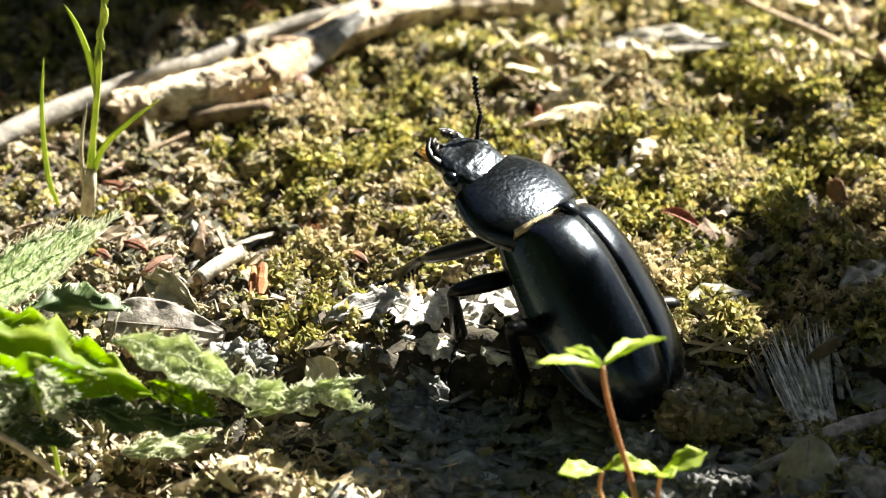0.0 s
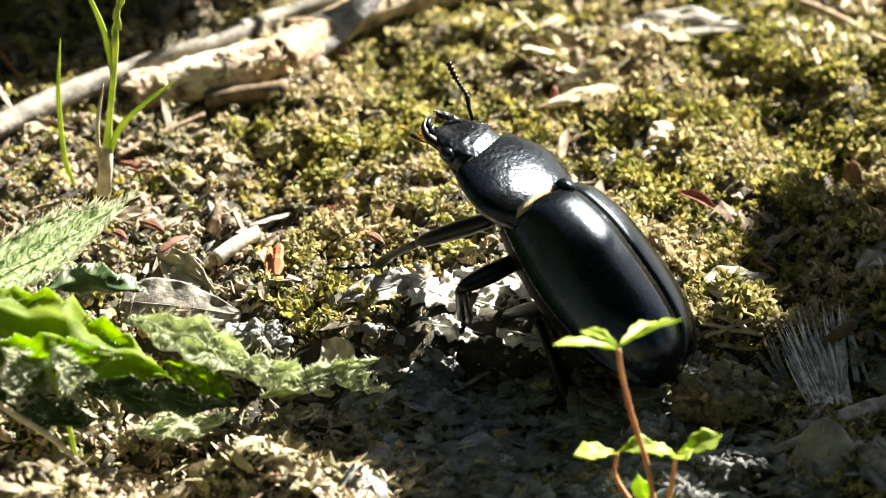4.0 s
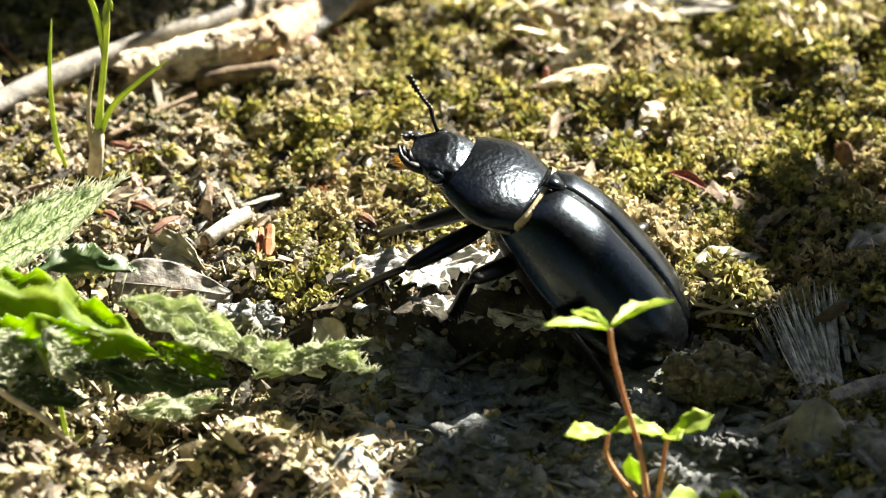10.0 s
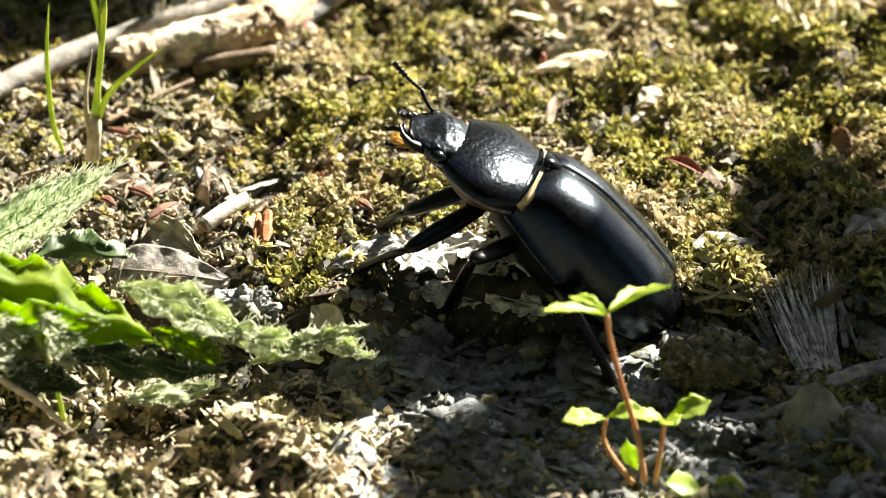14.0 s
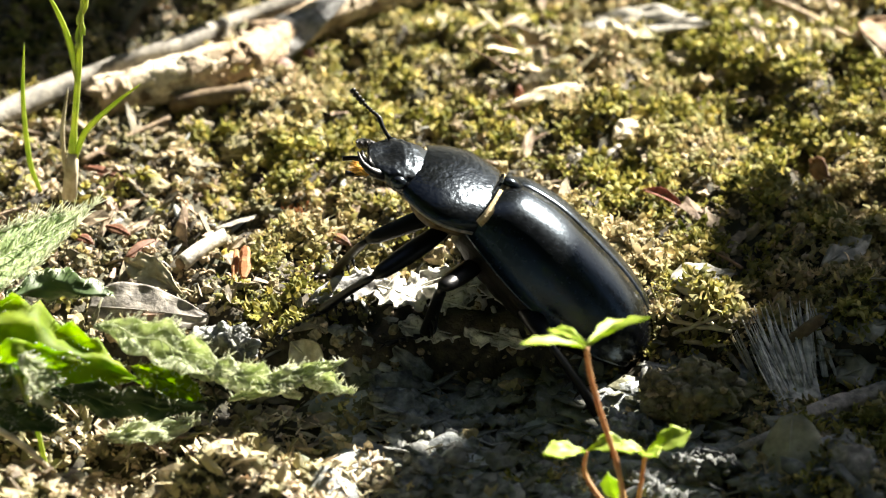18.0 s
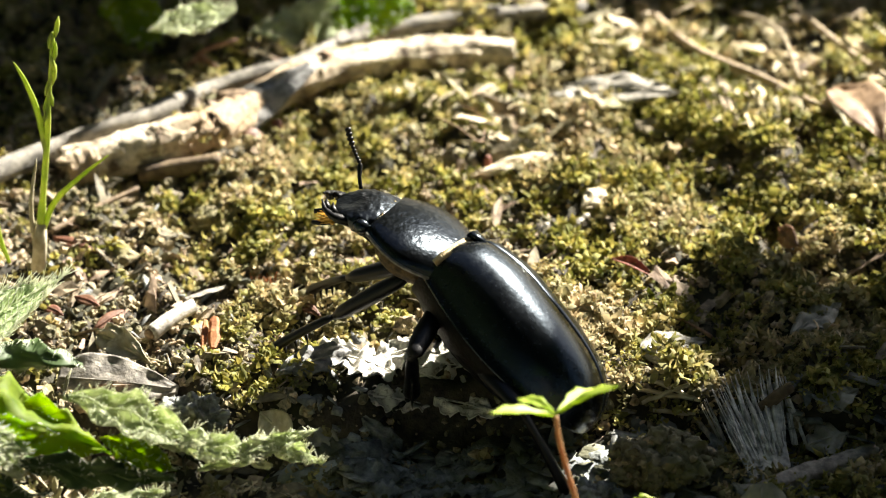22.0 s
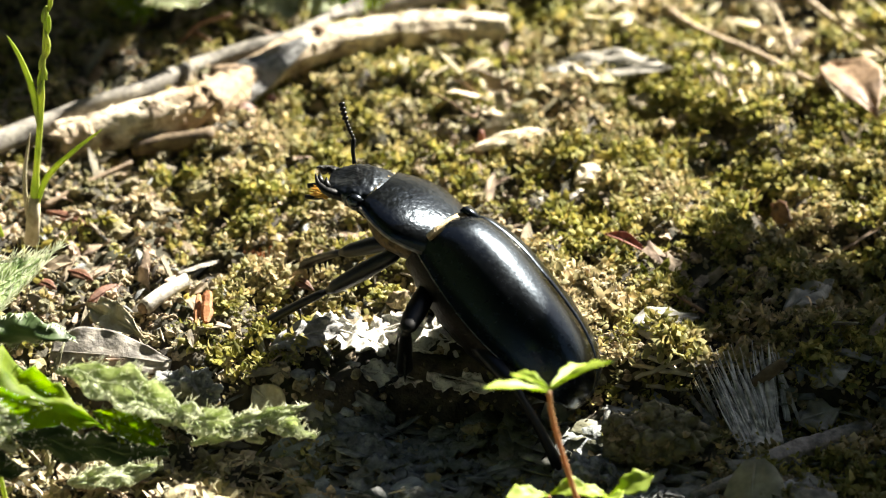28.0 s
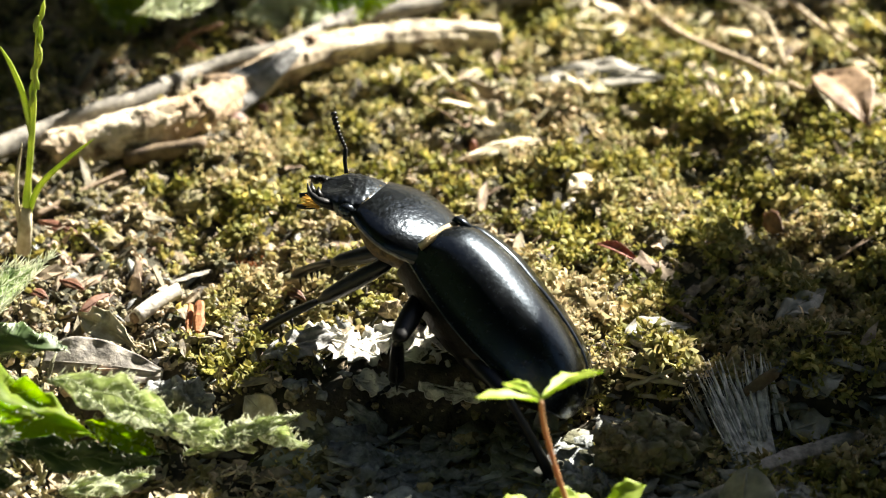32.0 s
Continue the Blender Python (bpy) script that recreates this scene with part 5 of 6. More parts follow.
def grass_plant():
    base = Vector((-0.03661, 0.01375, 0.00030))
    root = empty("grass", Matrix.Translation(base))
    tagged(root, "young green grass plant with a seed spike", "grass")
    r = lambda p: Vector(p) - base
    bm = bmesh.new()
    pts = curve_points([r((-0.03632, 0.00950, 0.00268)), r((-0.03582, 0.00950, 0.00798)), r((-0.03499, 0.00950, 0.01565)), r((-0.03447, 0.00950, 0.02135)), r((-0.03376, 0.00950, 0.02899))], 6)
    tube(bm, pts, [0.42 * MM] * 8 + [0.32 * MM] * 9 + [0.22 * MM] * 8, 8)
    part("stem", bm, grass_mat, root)
    bm = bmesh.new()
    tube(bm, [r((-0.03639, 0.00950, 0.00243)), r((-0.03604, 0.00950, 0.00540)), r((-0.03577, 0.00950, 0.00766))], [0.75 * MM, 0.7 * MM, 0.5 * MM], 8)
    part("sheath", bm, straw_mat, root, "pale dry sheath at the foot")
    blade(root, [r((-0.03504, 0.00950, 0.01565)), r((-0.03562, 0.00930, 0.02021)), r((-0.03668, 0.00900, 0.02386)), r((-0.03780, 0.00900, 0.02620))], 0.72, grass_mat)
    blade(root, [r((-0.03577, 0.00950, 0.00637)), r((-0.03447, 0.00900, 0.01016)), r((-0.03180, 0.00860, 0.01321)), r((-0.02872, 0.00840, 0.01588))], 0.62, grass_mat)
    blade(root, [r((-0.03919, 0.00960, 0.00314)), r((-0.04016, 0.00960, 0.00672)), r((-0.04051, 0.00960, 0.01379)), r((-0.04011, 0.00960, 0.02001))], 0.6, grass_mat)
    blade(root, [r((-0.03655, 0.00950, 0.00412)), r((-0.03675, 0.00950, 0.00993)), r((-0.03597, 0.00960, 0.01498))], 0.5, straw_mat)
    rnd = random.Random(6)
    for i in range(9):
        p = pts[24 - i] if i < 3 else pts[max(0, 24 - 3 - (i - 3))]
        bm = bmesh.new()
        lean = Vector((rnd.uniform(-0.35, 0.35), rnd.uniform(-0.3, 0.3), 1.0)).normalized()
        q = p - lean * 0.5 * MM + Vector((rnd.choice((-0.28, 0.28)), 0, 0)) * MM
        tube(bm, [q, q + lean * 0.7 * MM, q + lean * 1.5 * MM, q + lean * 2.2 * MM], [0.10 * MM, 0.28 * MM, 0.24 * MM, 0.04 * MM], 7)
        part("spikelet", bm, grass_mat, root)
    return root


grass_plant()


def sprout():
    base = Vector((0.01759, -0.03802, -0.00561))
    root = empty("seedling", Matrix.Translation(base))
    tagged(root, "lime green seedling with a reddish stem and lobed leaflets", "seedling")
    r = lambda p: Vector(p) - base
    for i, pts in enumerate(([r((0.01763, -0.04300, -0.00271)), r((0.01682, -0.04300, 0.00263)), r((0.01517, -0.04300, 0.00878)), r((0.01424, -0.04300, 0.01305)), r((0.01395, -0.04300, 0.01547))],
                             [r((0.01663, -0.04300, -0.00296)), r((0.01478, -0.04200, -0.00078)), r((0.01384, -0.04100, 0.00077)), r((0.01403, -0.04100, 0.00294))],
                             [r((0.01867, -0.04200, -0.00347)), r((0.01913, -0.04100, -0.00049)), r((0.01951, -0.04100, 0.00262))])):
        bm = bmesh.new()
        path = curve_points(pts, 6)
        tube(bm, path, [(0.3 if i == 0 else 0.26) * MM * (1 - 0.3 * j / len(path)) for j in range(len(path))], 8, 0.15)
        part("stem", bm, stem_mat, root)
    for i, (a, b, w, nrm) in enumerate((((0.01395, -0.04300, 0.01547), (0.00788, -0.04600, 0.01775), 1.9, (0.1, 0.15, 1)), ((0.01395, -0.04300, 0.01577), (0.01047, -0.04000, 0.01563), 1.5, (-0.1, 0.1, 1)), ((0.01405, -0.04300, 0.01595), (0.01760, -0.03700, 0.01482), 1.4, (0.2, 0.1, 1)),
                                        ((0.01405, -0.04300, 0.01571), (0.01968, -0.04400, 0.01919), 1.8, (0.1, 0.15, 1)), ((0.01403, -0.04100, 0.00294), (0.00988, -0.04300, 0.00400), 2.2, (0, -0.3, 1)), ((0.01402, -0.04100, 0.00312), (0.01752, -0.04000, 0.00349), 1.9, (0, -0.6, 0.8)),
                                        ((0.01950, -0.04100, 0.00274), (0.01683, -0.04200, 0.00374), 1.9, (0, -0.15, 1)), ((0.01950, -0.04100, 0.00274), (0.02383, -0.04000, 0.00435), 2.3, (-0.1, -0.6, 0.8)), ((0.01940, -0.04100, 0.00250), (0.02054, -0.04400, 0.00417), 2.0, (0, -0.4, 0.9)),
                                        ((0.01701, -0.04200, -0.00203), (0.01592, -0.04200, 0.00126), 1.8, (-0.4, -0.9, 0.2)))):
        bm = bmesh.new()
        leaf_grid(bm, r(a), r(b), w, nrm, curl=0.25, fold=0.35, wave=0.12, shape=1.5, n=16, m=4, seed=i, teeth=3, thick=0.1)
        part("leaflet", bm, lime_mat, root)
    return root


sprout()
for i, (a, b) in enumerate((((0.02329, -0.04200, -0.00436), (0.01949, -0.04400, -0.00221)), ((0.02329, -0.04200, -0.00436), (0.02725, -0.04200, -0.00411)), ((0.02329, -0.04200, -0.00436), (0.02504, -0.03800, -0.00501)))):
    bm = bmesh.new()
    leaf_grid(bm, a, b, 2.6, (0, -0.5, 0.85), curl=0.2, fold=0.3, shape=1.4, n=12, m=4, seed=60 + i, teeth=3, thick=0.1)
    tagged(part("leaflet_low", bm, lime_mat), "small lime green leaf near the ground", "leaf")


# ---- moss, crumbs and flakes ----
def cloud(name, verts, faces, places, mat, jitter=0.0, seed=0, smooth=True):
    """Many small pieces of one kind in one mesh. places: rows of x, y, z, size x/y/z and a rotation matrix."""
    rng = np.random.default_rng(seed)
    verts, faces = np.array(verts, dtype=np.float64), np.array(faces, dtype=np.int64)
    n, k = len(places), len(verts)
    pos = np.array([p[0] for p in places])
    size = np.array([p[1] for p in places])
    turn = np.array([p[2] for p in places])
    local = np.repeat(verts[None], n, 0)
    if jitter:
        local = local * (1 + rng.uniform(-jitter, jitter, (n, k, 1)))
    pts = np.einsum("nij,nkj->nki", turn, local * size[:, None, :]) + pos[:, None, :]
    all_faces = (faces[None] + (np.arange(n) * k)[:, None, None]).reshape(-1, 3)
    me = bpy.data.meshes.new(name)
    me.vertices.add(n * k)
    me.vertices.foreach_set("co", pts.reshape(-1))
    me.loops.add(all_faces.size)
    me.loops.foreach_set("vertex_index", all_faces.reshape(-1).astype(np.int32))
    me.polygons.add(len(all_faces))
    me.polygons.foreach_set("loop_start", np.arange(0, all_faces.size, 3, dtype=np.int32))
    me.polygons.foreach_set("use_smooth", np.full(len(all_faces), smooth))
    me.update(calc_edges=True)
    me.materials.append(mat)
    return new(name, me)


def turn_matrix(rng, tilt):
    """A random turn about z after a tilt of up to that many degrees."""
    a, b, c = rng.uniform(0, 6.283), radians(tilt) * rng.uniform(0, 1) ** 0.7, rng.uniform(0, 6.283)
    return np.array((Euler((0, 0, a)).to_matrix() @ Euler((b, 0, 0)).to_matrix() @ Euler((0, 0, c)).to_matrix()))


def lump_template():
    bm = bmesh.new()
    bmesh.ops.create_icosphere(bm, subdivisions=2, radius=1.0)
    v, f = [tuple(p.co) for p in bm.verts], [[q.index for q in g.verts] for g in bm.faces]
    bm.free()
    return v, f


def bare(x, y):
    """The bare patch below the beetle."""
    return math.exp(-(((x - 0.001) / 0.010) ** 4 + ((y + 0.0100) / 0.0050) ** 4))


def mossy(x, y):
    """How much moss grows at a place: 0 to 1."""
    X, Y = x * 1000, y * 1000
    m = 0.72 + 0.75 * noise.noise((X * 0.06, Y * 0.06, 7.7)) + 0.3 * noise.noise((X * 0.2, Y * 0.2, 2.2))
    m += 0.25 * smooth_step((X + 5) / 25) - 0.75 * smooth_step((-14 - X) / 12) * smooth_step((45 - Y) / 20)
    if Y < -12.5:
        m -= 0.85 * smooth_step((-12.5 - Y) / 3) * smooth_step((48 - X) / 12)
    return min(1.0, max(0.0, m - 1.2 * bare(x, y)))


def aligned(ways, rng):
    """Rotations that turn z to the ways given, with a free turn about it."""
    z = ways / np.linalg.norm(ways, axis=1, keepdims=True)
    x = np.cross(z, rng.normal(size=z.shape))
    x /= np.linalg.norm(x, axis=1, keepdims=True)
    return np.stack([x, np.cross(z, x), z], axis=2)


def build_moss():
    """Lumpy cushions of small curled leaves with dark gaps between them."""
    rng = np.random.default_rng(11)
    leaf = [(0, 0, 0), (0.24, 0.05, 0.34), (0, -0.06, 0.36), (-0.24, 0.05, 0.34), (0.19, 0.22, 0.72), (0, 0.12, 0.76), (-0.19, 0.22, 0.72), (0.03, 0.55, 0.92)]
    faces = [(0, 1, 2), (0, 2, 3), (1, 4, 5), (1, 5, 2), (2, 5, 6), (2, 6, 3), (4, 7, 5), (5, 7, 6)]
    places = []
    for i in range(9000):
        x, y = rng.uniform(-0.060, 0.064), rng.uniform(-0.050, 0.090)
        m = mossy(x, y)
        X, Y = x * 1000, y * 1000
        clump = smooth_step(0.45 + 1.1 * noise.noise((X * 0.30, Y * 0.30, 3.3)) + 0.7 * noise.noise((X * 0.75, Y * 0.75, 8.8)))
        if rng.random() > m * (0.22 + 0.78 * clump):
            continue
        r = (0.45 + 0.8 * rng.random() ** 1.6) * (0.7 + 0.5 * m)
        z = ground_skin(x, y) + 1.4 * MM * clump * m
        n = int(10 + 13 * r)
        d = rng.normal(size=(n, 3)) * (1, 1, 0.75)
        d[:, 2] = np.abs(d[:, 2]) + 0.05
        d /= np.linalg.norm(d, axis=1, keepdims=True)
        at = np.array((x, y, z)) + d * (rng.uniform(0.35, 1.0, (n, 1)) * r * np.array((1, 1, 0.8))) * MM
        turns = aligned(d * (0.7, 0.7, 0.35) + rng.normal(size=(n, 3)) * (0.6, 0.6, 0.4) + (0, 0, 0.12), rng)
        s = rng.uniform(0.6, 1.3, n) * (0.7 + 0.3 * r)
        w = rng.uniform(0.8, 1.7, n)
        places += [(at[j], (s[j] * w[j] * MM, s[j] * MM * 1.1, s[j] * MM), turns[j]) for j in range(n)]
    for i in range(4200):       # shoots that creep over the cushions
        x, y = rng.uniform(-0.060, 0.064), rng.uniform(-0.050, 0.090)
        m = mossy(x, y)
        if rng.random() > m:
            continue
        a, length, k = rng.uniform(0, 6.283), rng.uniform(1.6, 4.2) * MM, int(rng.integers(12, 20))
        t = np.linspace(0, 1, k)
        way = np.array((math.cos(a), math.sin(a), 0.0))
        side = np.array((-way[1], way[0], 0.0))
        px, py = x + way[0] * length * t, y + way[1] * length * t
        pz = np.array([ground_skin(p, q) for p, q in zip(px[::4], py[::4])])
        pz = np.interp(t, t[::4], pz) + (0.8 + rng.uniform(0.2, 0.9) * np.sin(t * 3.0)) * MM
        flip = np.where(np.arange(k) % 2 == 0, 1.0, -1.0)[:, None]
        ways = way * 0.55 + side * flip * 0.75 + rng.normal(size=(k, 3)) * 0.22 + (0, 0, 0.22)
        turns = aligned(ways, rng)
        s = rng.uniform(0.5, 0.95, k) * (1.1 - 0.5 * t)
        places += [((px[j], py[j], pz[j]), (s[j] * 1.2 * MM, s[j] * MM, s[j] * MM), turns[j]) for j in range(k)]
    ob = cloud("moss", leaf, faces, places, moss_mat, 0.2, 1)
    tagged(ob, "yellow-green moss on the soil bank", "moss", kind="stuff")


def build_crumbs():
    rng = np.random.default_rng(12)
    v, f = lump_template()
    bm = bmesh.new()
    bmesh.ops.create_icosphere(bm, subdivisions=1, radius=1.0)
    sv, sf = [tuple(p.co) for p in bm.verts], [[q.index for q in g.verts] for g in bm.faces]
    bm.free()
    places, small = [], []
    for i in range(60000):
        x, y = rng.uniform(-0.060, 0.064), rng.uniform(-0.052, 0.088)
        m = mossy(x, y)
        lumps = noise.noise((x * 160, y * 160, 9.1))
        slab = y < -0.016 and -0.016 < x < 0.03
        if rng.random() > (0.8 - 0.3 * m) * (0.45 if slab else 1) * (1 - 0.97 * bare(x, y)):
            continue
        s = 0.12 + 0.40 * rng.random() ** 2.6 + 0.2 * max(0, lumps)
        if rng.random() < 0.05:
            s *= 1.8
        row = ((x, y, ground_skin(x, y) + s * rng.uniform(0.1, 0.8) * MM), (s * rng.uniform(0.8, 1.4) * MM, s * rng.uniform(0.7, 1.2) * MM, s * rng.uniform(0.55, 1.0) * MM), turn_matrix(rng, 90))
        (places if s > 0.42 else small).append(row)
    tagged(cloud("soil_crumbs", v, f, places, crumb_mat, 0.42, 2, False), "crumbs of dry brown soil", "soil crumbs", kind="stuff")
    tagged(cloud("soil_grains", sv, sf, small, crumb_mat, 0.42, 3, False), "fine grains of dry brown soil", "soil grains", kind="stuff")


def build_flakes():
    """Thin broken plates of grey mud and leaf on the ledge before the beetle."""
    rng = np.random.default_rng(13)
    ring = [(math.cos(a) * (1 + 0.25 * math.sin(3 * a + 1)), math.sin(a) * (1 + 0.2 * math.cos(2 * a))) for a in (i * math.pi / 4 for i in range(8))]
    v = [(x, y, 0.12 * math.sin(3 * x) + 0.1) for x, y in ring] + [(x * 0.96, y * 0.96, 0.12 * math.sin(3 * x) - 0.04) for x, y in ring] + [(0, 0, 0.2), (0, 0, 0.05)]
    f = []
    for i in range(8):
        j = (i + 1) % 8
        f += [(i, j, 16), (i + 8, 17, j + 8), (i, i + 8, j), (j, i + 8, j + 8)]
    places = []
    for i in range(2600):
        x, y = rng.uniform(-0.016, 0.062), rng.uniform(-0.054, -0.012)
        if rng.random() > 0.85 - 0.6 * mossy(x, y) or x < -0.008 + (-0.02 - y) * 0.3 or bare(x, y) > 0.2:
            continue
        s = 0.5 + 1.7 * rng.random() ** 2.5
        places.append(((x, y, ground_skin(x, y) + rng.uniform(0.1, 0.7) * MM), (s * rng.uniform(0.8, 1.8) * MM, s * rng.uniform(0.5, 1.0) * MM, 0.9 * MM), turn_matrix(rng, 38)))
    for i in range(260):
        x, y = rng.uniform(-0.058, 0.0), rng.uniform(-0.02, 0.03)
        s = 0.3 + 0.8 * rng.random() ** 3
        places.append(((x, y, ground_skin(x, y) + rng.uniform(0.2, 0.8) * MM), (s * rng.uniform(0.8, 2.2) * MM, s * rng.uniform(0.4, 0.8) * MM, 0.7 * MM), turn_matrix(rng, 60)))
    tagged(cloud("mud_flakes", v, f, places, mud_mat, 0.2, 4), "thin broken flakes of dry grey mud and leaf", "mud flakes", kind="stuff")
    litter = []
    for i in range(9000):
        x, y = rng.uniform(-0.050, 0.026), rng.uniform(-0.056, -0.022)
        edge = -0.010 + (-0.024 - y) * 0.55 + max(0.0, -0.037 - y) * 4.0 + 0.003 * noise.noise((x * 150, y * 150, 4.0))
        if x > edge or rng.random() > 0.9 - 0.5 * noise.noise((x * 190, y * 190, 5.0)):
            continue
        s = 0.22 + 0.75 * rng.random() ** 3
        litter.append(((x, y, ground_skin(x, y) + rng.uniform(0.1, 0.9) * MM), (s * rng.uniform(0.8, 1.9) * MM, s * rng.uniform(0.4, 0.8) * MM, s * rng.uniform(0.5, 1.4) * MM), turn_matrix(rng, 70)))
    for i in range(1500):
        x, y = rng.uniform(0.0, 0.064), rng.uniform(0.034, 0.090)
        if rng.random() > 0.5 + noise.noise((x * 120, y * 120, 2.0)):
            continue
        s = 0.35 + 1.1 * rng.random() ** 3
        litter.append(((x, y, ground_skin(x, y) + rng.uniform(1.0, 2.4) * MM), (s * rng.uniform(0.8, 1.9) * MM, s * rng.uniform(0.4, 0.8) * MM, s * rng.uniform(0.5, 1.0) * MM), turn_matrix(rng, 50)))
    tagged(cloud("leaf_litter", v, f, litter, litter_mat, 0.35, 7, False), "pale dry litter of leaf and straw crumbs", "leaf litter", kind="stuff")
    # curled scraps of dead leaf, mostly on the bare soil
    scraps = []
    for i in range(2600):
        x, y = rng.uniform(-0.060, 0.060), rng.uniform(-0.050, 0.085)
        m = mossy(x, y)
        if rng.random() > 0.95 - 0.8 * m or (y < -0.015 and x > -0.010) or bare(x, y) > 0.2:
            continue
        s = 0.4 + 1.2 * rng.random() ** 2.2
        scraps.append(((x, y, ground_skin(x, y) + rng.uniform(0.3, 1.0) * MM), (s * rng.uniform(0.8, 1.9) * MM, s * rng.uniform(0.4, 0.8) * MM, s * rng.uniform(0.5, 1.3) * MM), turn_matrix(rng, 60)))
    tagged(cloud("leaf_scraps", v, f, scraps, scrap_mat, 0.35, 6, False), "crumbling scraps of brown and beige dead leaf", "leaf scraps", kind="stuff")
    # loose straw and fibres
    v = [(-1, -0.06, 0), (-1, 0.06, 0), (-1, 0, 0.1), (0, -0.08, 0.04), (0, 0.08, 0.04), (0, 0, 0.16), (1, -0.04, 0), (1, 0.04, 0), (1, 0, 0.07)]
    f = [(0, 1, 2), (6, 8, 7)]
    for a in (0, 3):
        for i in range(3):
            j = (i + 1) % 3
            f += [(a + i, a + j, a + 3 + i), (a + j, a + 3 + j, a + 3 + i)]
    places = []
    for i in range(900):
        x, y = rng.uniform(-0.058, 0.062), rng.uniform(-0.050, 0.085)
        if i > 350 and x > -0.01:
            x = -0.058 + rng.random() * 0.05
        s = 0.35 + 0.9 * rng.random() ** 3
        places.append(((x, y, ground_skin(x, y) + rng.uniform(0.4, 1.0) * MM), (s * MM, s * MM, s * MM), turn_matrix(rng, 25)))
    tagged(cloud("straw_bits", v, f, places, straw_mat, 0.1, 5), "tiny bits of pale straw and fibre", "straw bits", kind="stuff")


build_moss()
build_crumbs()
build_flakes()
rng = random.Random(17)
for i in range(64):
    x, y = rng.uniform(-0.013, 0.034), rng.uniform(-0.046, -0.0165)
    a = rng.uniform(-0.5, 0.5) + (math.pi if rng.random() < 0.5 else 0)
    if x < -0.008 + (-0.02 - y) * 0.3:
        x += 0.015
    l = rng.uniform(2.0, 6.0) * MM
    p = Vector((x, y, ground_skin(x, y) + rng.uniform(0.3, 1.0) * MM))
    q = p + Vector((math.cos(a), math.sin(a) * 0.7, 0)) * l
    q.z = ground_skin(q.x, q.y) + rng.uniform(0.3, 1.1) * MM
    bm = bmesh.new()
    leaf_grid(bm, p, q, rng.uniform(1.4, 3.4), (rng.uniform(-0.35, 0.25), rng.uniform(-0.5, 0.1), 0.9), wave=0.7, curl=0.3, thick=0.25, shape=0.6, n=9, m=4, seed=300 + i, blunt=0.12)
    tagged(part("mud_flake", bm, mud_mat), "thin curled flake of dry grey mud and leaf", "mud flake", "flakes on the shaded slab")


# ---- the plants outside the view that shade the bank ----
def shade_leaf(x, y, lift, length, width, turn, shape, seed):
    """A broad level leaf up the sun's ray from a place on the ground."""
    c = Vector((x, y, 0)) * MM + sun_way * lift
    d = Vector((math.cos(radians(turn)), math.sin(radians(turn)), 0.0)) * length * MM / 2
    bm = bmesh.new()
    leaf_grid(bm, c - d, c + d, width, (0.05, -0.05, 1), wave=1.5, teeth=9, thick=0.3, shape=shape, n=30, m=6, seed=seed)
    return bm


def shade_plants():
    """Tall weeds beyond the edge of the view, each with its big leaves on long stems."""
    rows = (
        (41, 0, 0.30, 33, 27, 20, 0.8),
        (47, -19, 0.33, 42, 28, 5, 0.8),
        (32, -24, 0.28, 31, 12, 0, 0.8),
        (44, -46, 0.30, 46, 20, 2, 0.8),
        (22, -26, 0.27, 37, 15, -6, 0.4),
        (14, -35.5, 0.26, 34, 16, 4, 0.4),
        (-58, 48, 0.065, 60, 40, 35, 0.8),
        (-20, 92, 0.07, 90, 50, 10, 0.8),
        (46, -36, 0.36, 40, 20, 0, 0.8),
        (-37, 69, 0.09, 140, 50, 35, 0.8),
        (-60, 108, 0.12, 170, 60, 30, 0.8),
        (42, 72.5, 0.09, 84, 30, -26, 0.8),
        (62, 22, 0.33, 34, 24, 60, 0.8),
        (56, 70, 0.08, 50, 24, -20, 0.8),
    )
    feet = {"near": Vector((0.62, -0.07, 0)), "middle": Vector((0.66, 0.03, 0)), "far": Vector((0.60, 0.17, 0))}
    for spot, foot in feet.items():
        foot.z = ground_z(foot.x, foot.y)
        root = empty("tall_weed", Matrix.Translation(foot))
        tagged(root, "tall leafy green weed that shades the bank", "weed", "weeds round the bank")
        for i, (x, y, lift, length, width, turn, shape) in enumerate(rows):
            if spot != ("near" if y < -10 else "far" if y > 60 else "middle"):
                continue
            ob = part("leaf", shade_leaf(x, y, lift, length, width, turn, shape, 70 + i), weed_and_shaded_leaf_mat, root)
            ob.matrix_basis = Matrix.Translation(-foot)
            c = Vector((x, y, 0)) * MM + sun_way * lift
            bm = bmesh.new()
            mid = foot.lerp(c, 0.5) + Vector((0.0, 0.0, 0.05))
            tube(bm, curve_points([(0, 0, 0), mid - foot, c - foot], 6), 0.7 * MM, 7)
            part("stem", bm, stem_mat, root)


shade_plants()


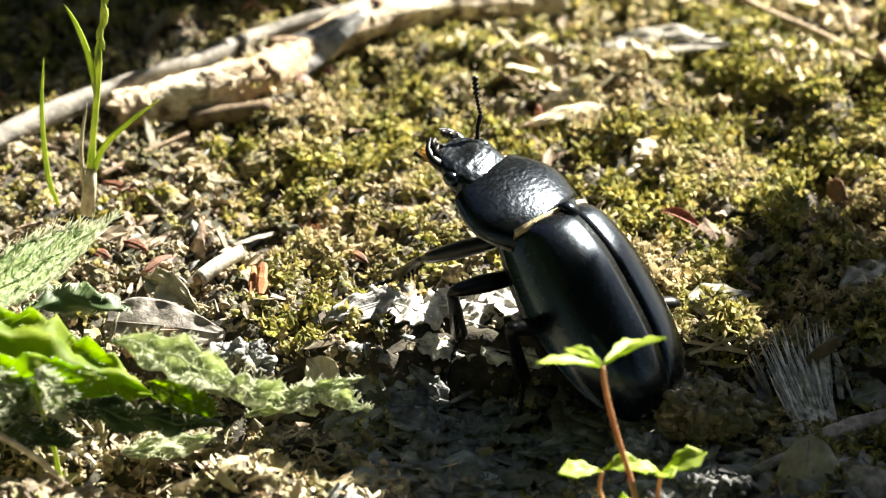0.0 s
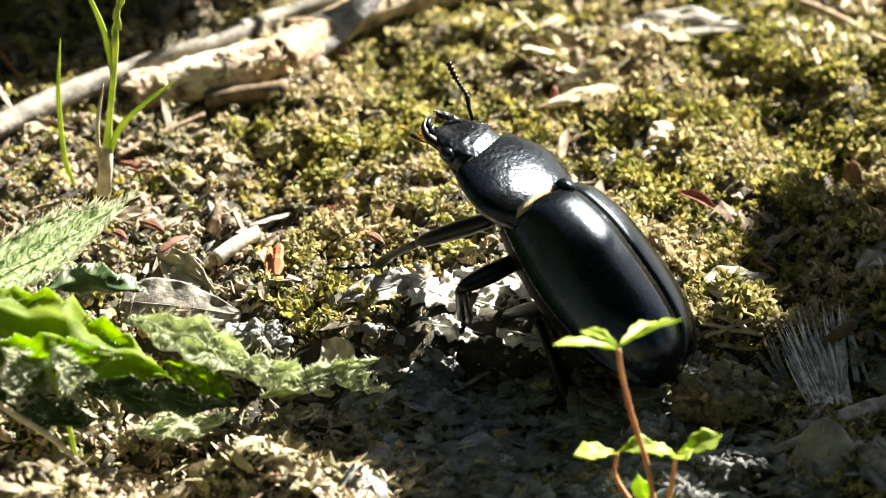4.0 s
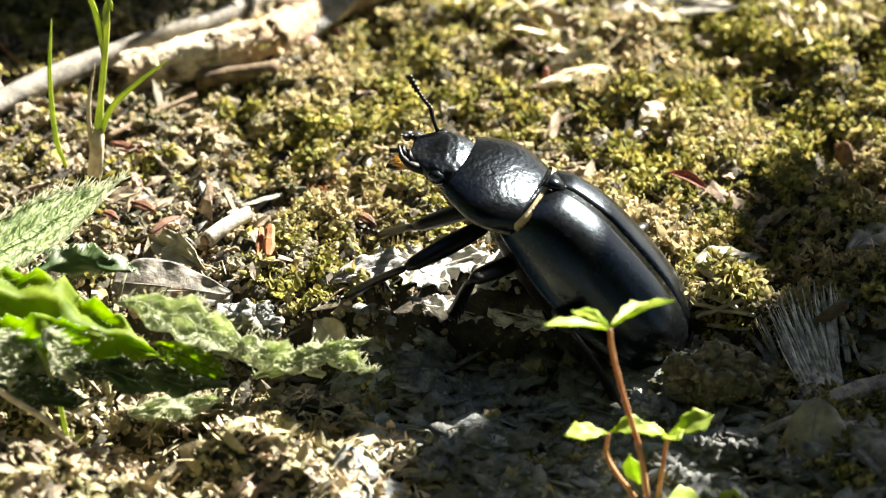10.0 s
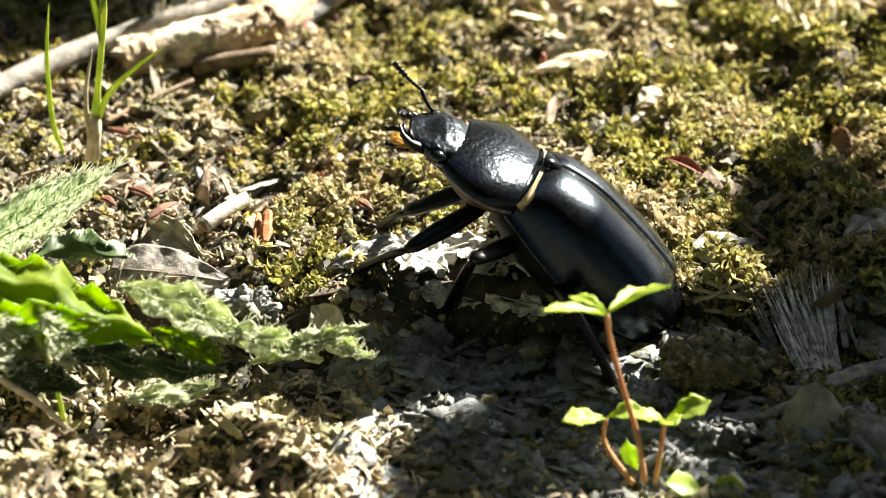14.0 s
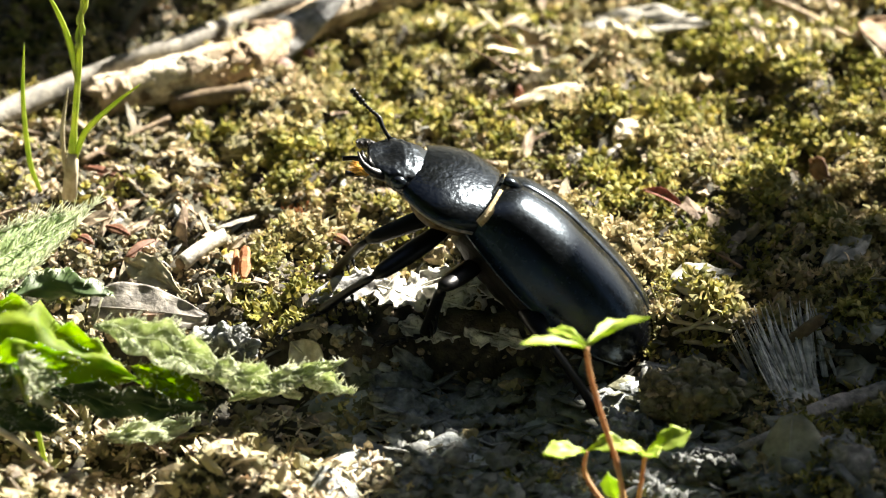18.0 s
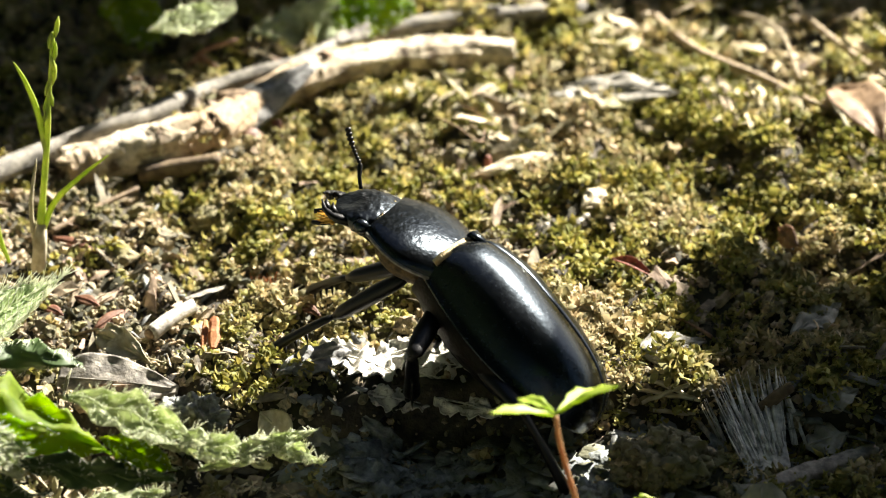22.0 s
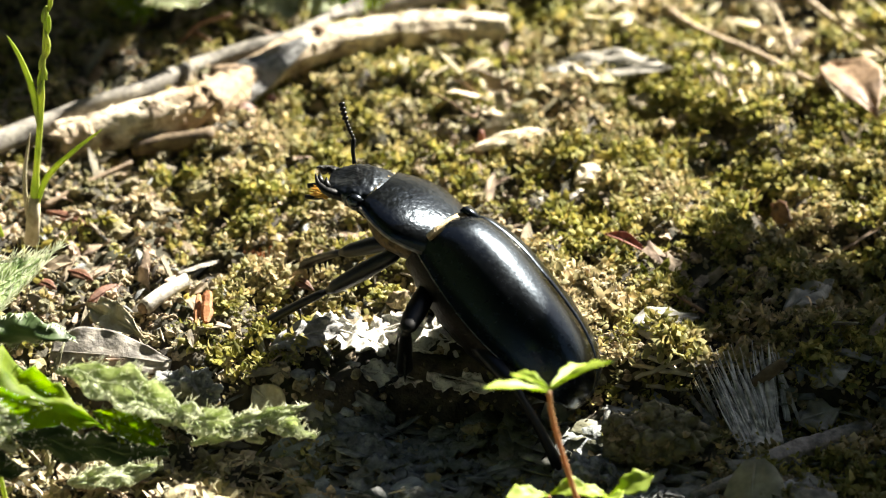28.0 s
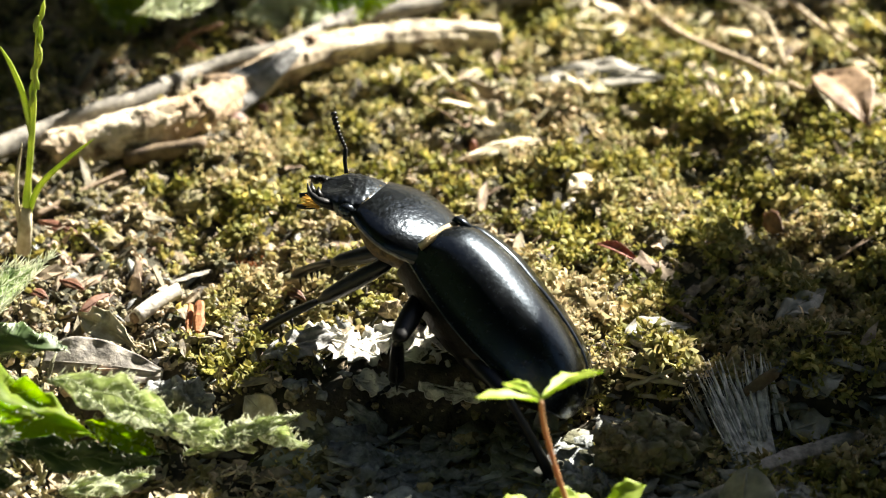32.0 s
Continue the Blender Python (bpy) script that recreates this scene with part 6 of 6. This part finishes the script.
def bush(x, y, height, spread, count, seed):
    """Unseen bush added to block skylight: stems and a crown of many leaves."""
    rng = np.random.default_rng(seed)
    z0 = ground_z(x, y)
    root = empty("bush", Matrix.Translation((x, y, z0)))
    tagged(root, "unseen dark green leafy bush added to block skylight", "bush", "bushes round the glade")
    leaf = [(0, 0, 0), (0.3, 0.5, 0.06), (0, 0.5, 0), (-0.3, 0.5, 0.06), (0, 1.0, -0.05)]
    faces = [(0, 1, 2), (0, 2, 3), (1, 4, 2), (2, 4, 3)]
    places = []
    for i in range(count):
        a, r, h = rng.uniform(0, 6.283), spread * rng.uniform(0.1, 1) ** 0.6, rng.uniform(0.02, 1) ** 0.8
        r *= math.sqrt(max(0.05, 1 - (h - 0.35) ** 2 * 1.6)) * (1 + 0.3 * math.sin(3 * a + seed))
        s = rng.uniform(0.06, 0.13) * height / 1.6
        places.append(((math.cos(a) * r, math.sin(a) * r, h * height), (s, s, s), turn_matrix(rng, 80)))
    crown = cloud("crown", leaf, faces, places, bush_mat, 0.1, seed)
    crown.parent = root
    for i in range(4):
        a = i * 1.6 + seed
        bm = bmesh.new()
        tip = Vector((math.cos(a) * spread * 0.5, math.sin(a) * spread * 0.5, height * 0.75))
        tube(bm, curve_points([(0, 0, -0.02), tip * 0.4 + Vector((0, 0, 0.1 * height)), tip], 4), [0.03 * height] * 4 + [0.02 * height] * 3 + [0.012 * height] * 2, 7)
        part("limb", bm, brown_mat, root)


for i, (x, y, h, s) in enumerate(((-1.6, 0.9, 1.9, 0.9), (-1.5, -0.7, 1.7, 0.8), (-0.9, -2.0, 1.9, 0.9), (0.6, -2.2, 1.8, 0.9), (1.7, -1.2, 1.7, 0.8), (0.0, 2.1, 1.5, 0.9), (-1.2, 2.0, 2.0, 0.9), (2.6, 0.3, 1.2, 0.7))):
    bush(x, y, h, s, 2600, 20 + i)


def canopy():
    """An unseen tree crown added overhead to block skylight, open towards the sun."""
    rng = np.random.default_rng(77)
    root = empty("tree", Matrix.Translation((-1.9, -1.5, ground_z(-1.9, -1.5))))
    tagged(root, "unseen leafy tree with an overhanging crown added to block skylight", "tree")
    leaf = [(0, 0, 0), (0.3, 0.5, 0.06), (0, 0.5, 0), (-0.3, 0.5, 0.06), (0, 1.0, -0.05)]
    faces = [(0, 1, 2), (0, 2, 3), (1, 4, 2), (2, 4, 3)]
    places = []
    gap = Vector((-0.05, 0.22, 0.97)).normalized()      # the open sky overhead
    for i in range(12000):
        h = rng.uniform(2.6, 4.2)
        x, y = rng.uniform(-5, 5), rng.uniform(-5, 5)
        d = Vector((x, y, h)).normalized()
        if d.dot(sun_way) > 0.93 or d.dot(gap) > 0.89 or noise.noise((x * 0.9, y * 0.9, h)) < -0.5:
            continue
        s = rng.uniform(0.24, 0.42)
        places.append(((x + 1.9, y + 1.5, h), (s, s, s), turn_matrix(rng, 50)))
    crown = cloud("crown", leaf, faces, places, bush_mat, 0.1, 78)
    crown.parent = root
    bm = bmesh.new()
    tube(bm, curve_points([(0, 0, -0.1), (0.05, 0.1, 1.2), (0.3, 0.3, 2.6), (0.9, 0.9, 3.4)], 5), [0.14] * 5 + [0.11] * 5 + [0.08] * 4 + [0.05] * 2, 12, 0.2)
    part("trunk", bm, brown_mat, root)
    for i in range(5):
        bm = bmesh.new()
        a = i * 1.3
        tube(bm, curve_points([(0.2, 0.25, 2.2), (0.9 + math.cos(a), 0.9 + math.sin(a), 3.0), (1.9 + 3 * math.cos(a), 1.5 + 3 * math.sin(a), 3.4)], 4), [0.06] * 4 + [0.04] * 3 + [0.02] * 2, 8)
        part("limb", bm, brown_mat, root)


canopy()


def motions():
    move_beetle()


motions()
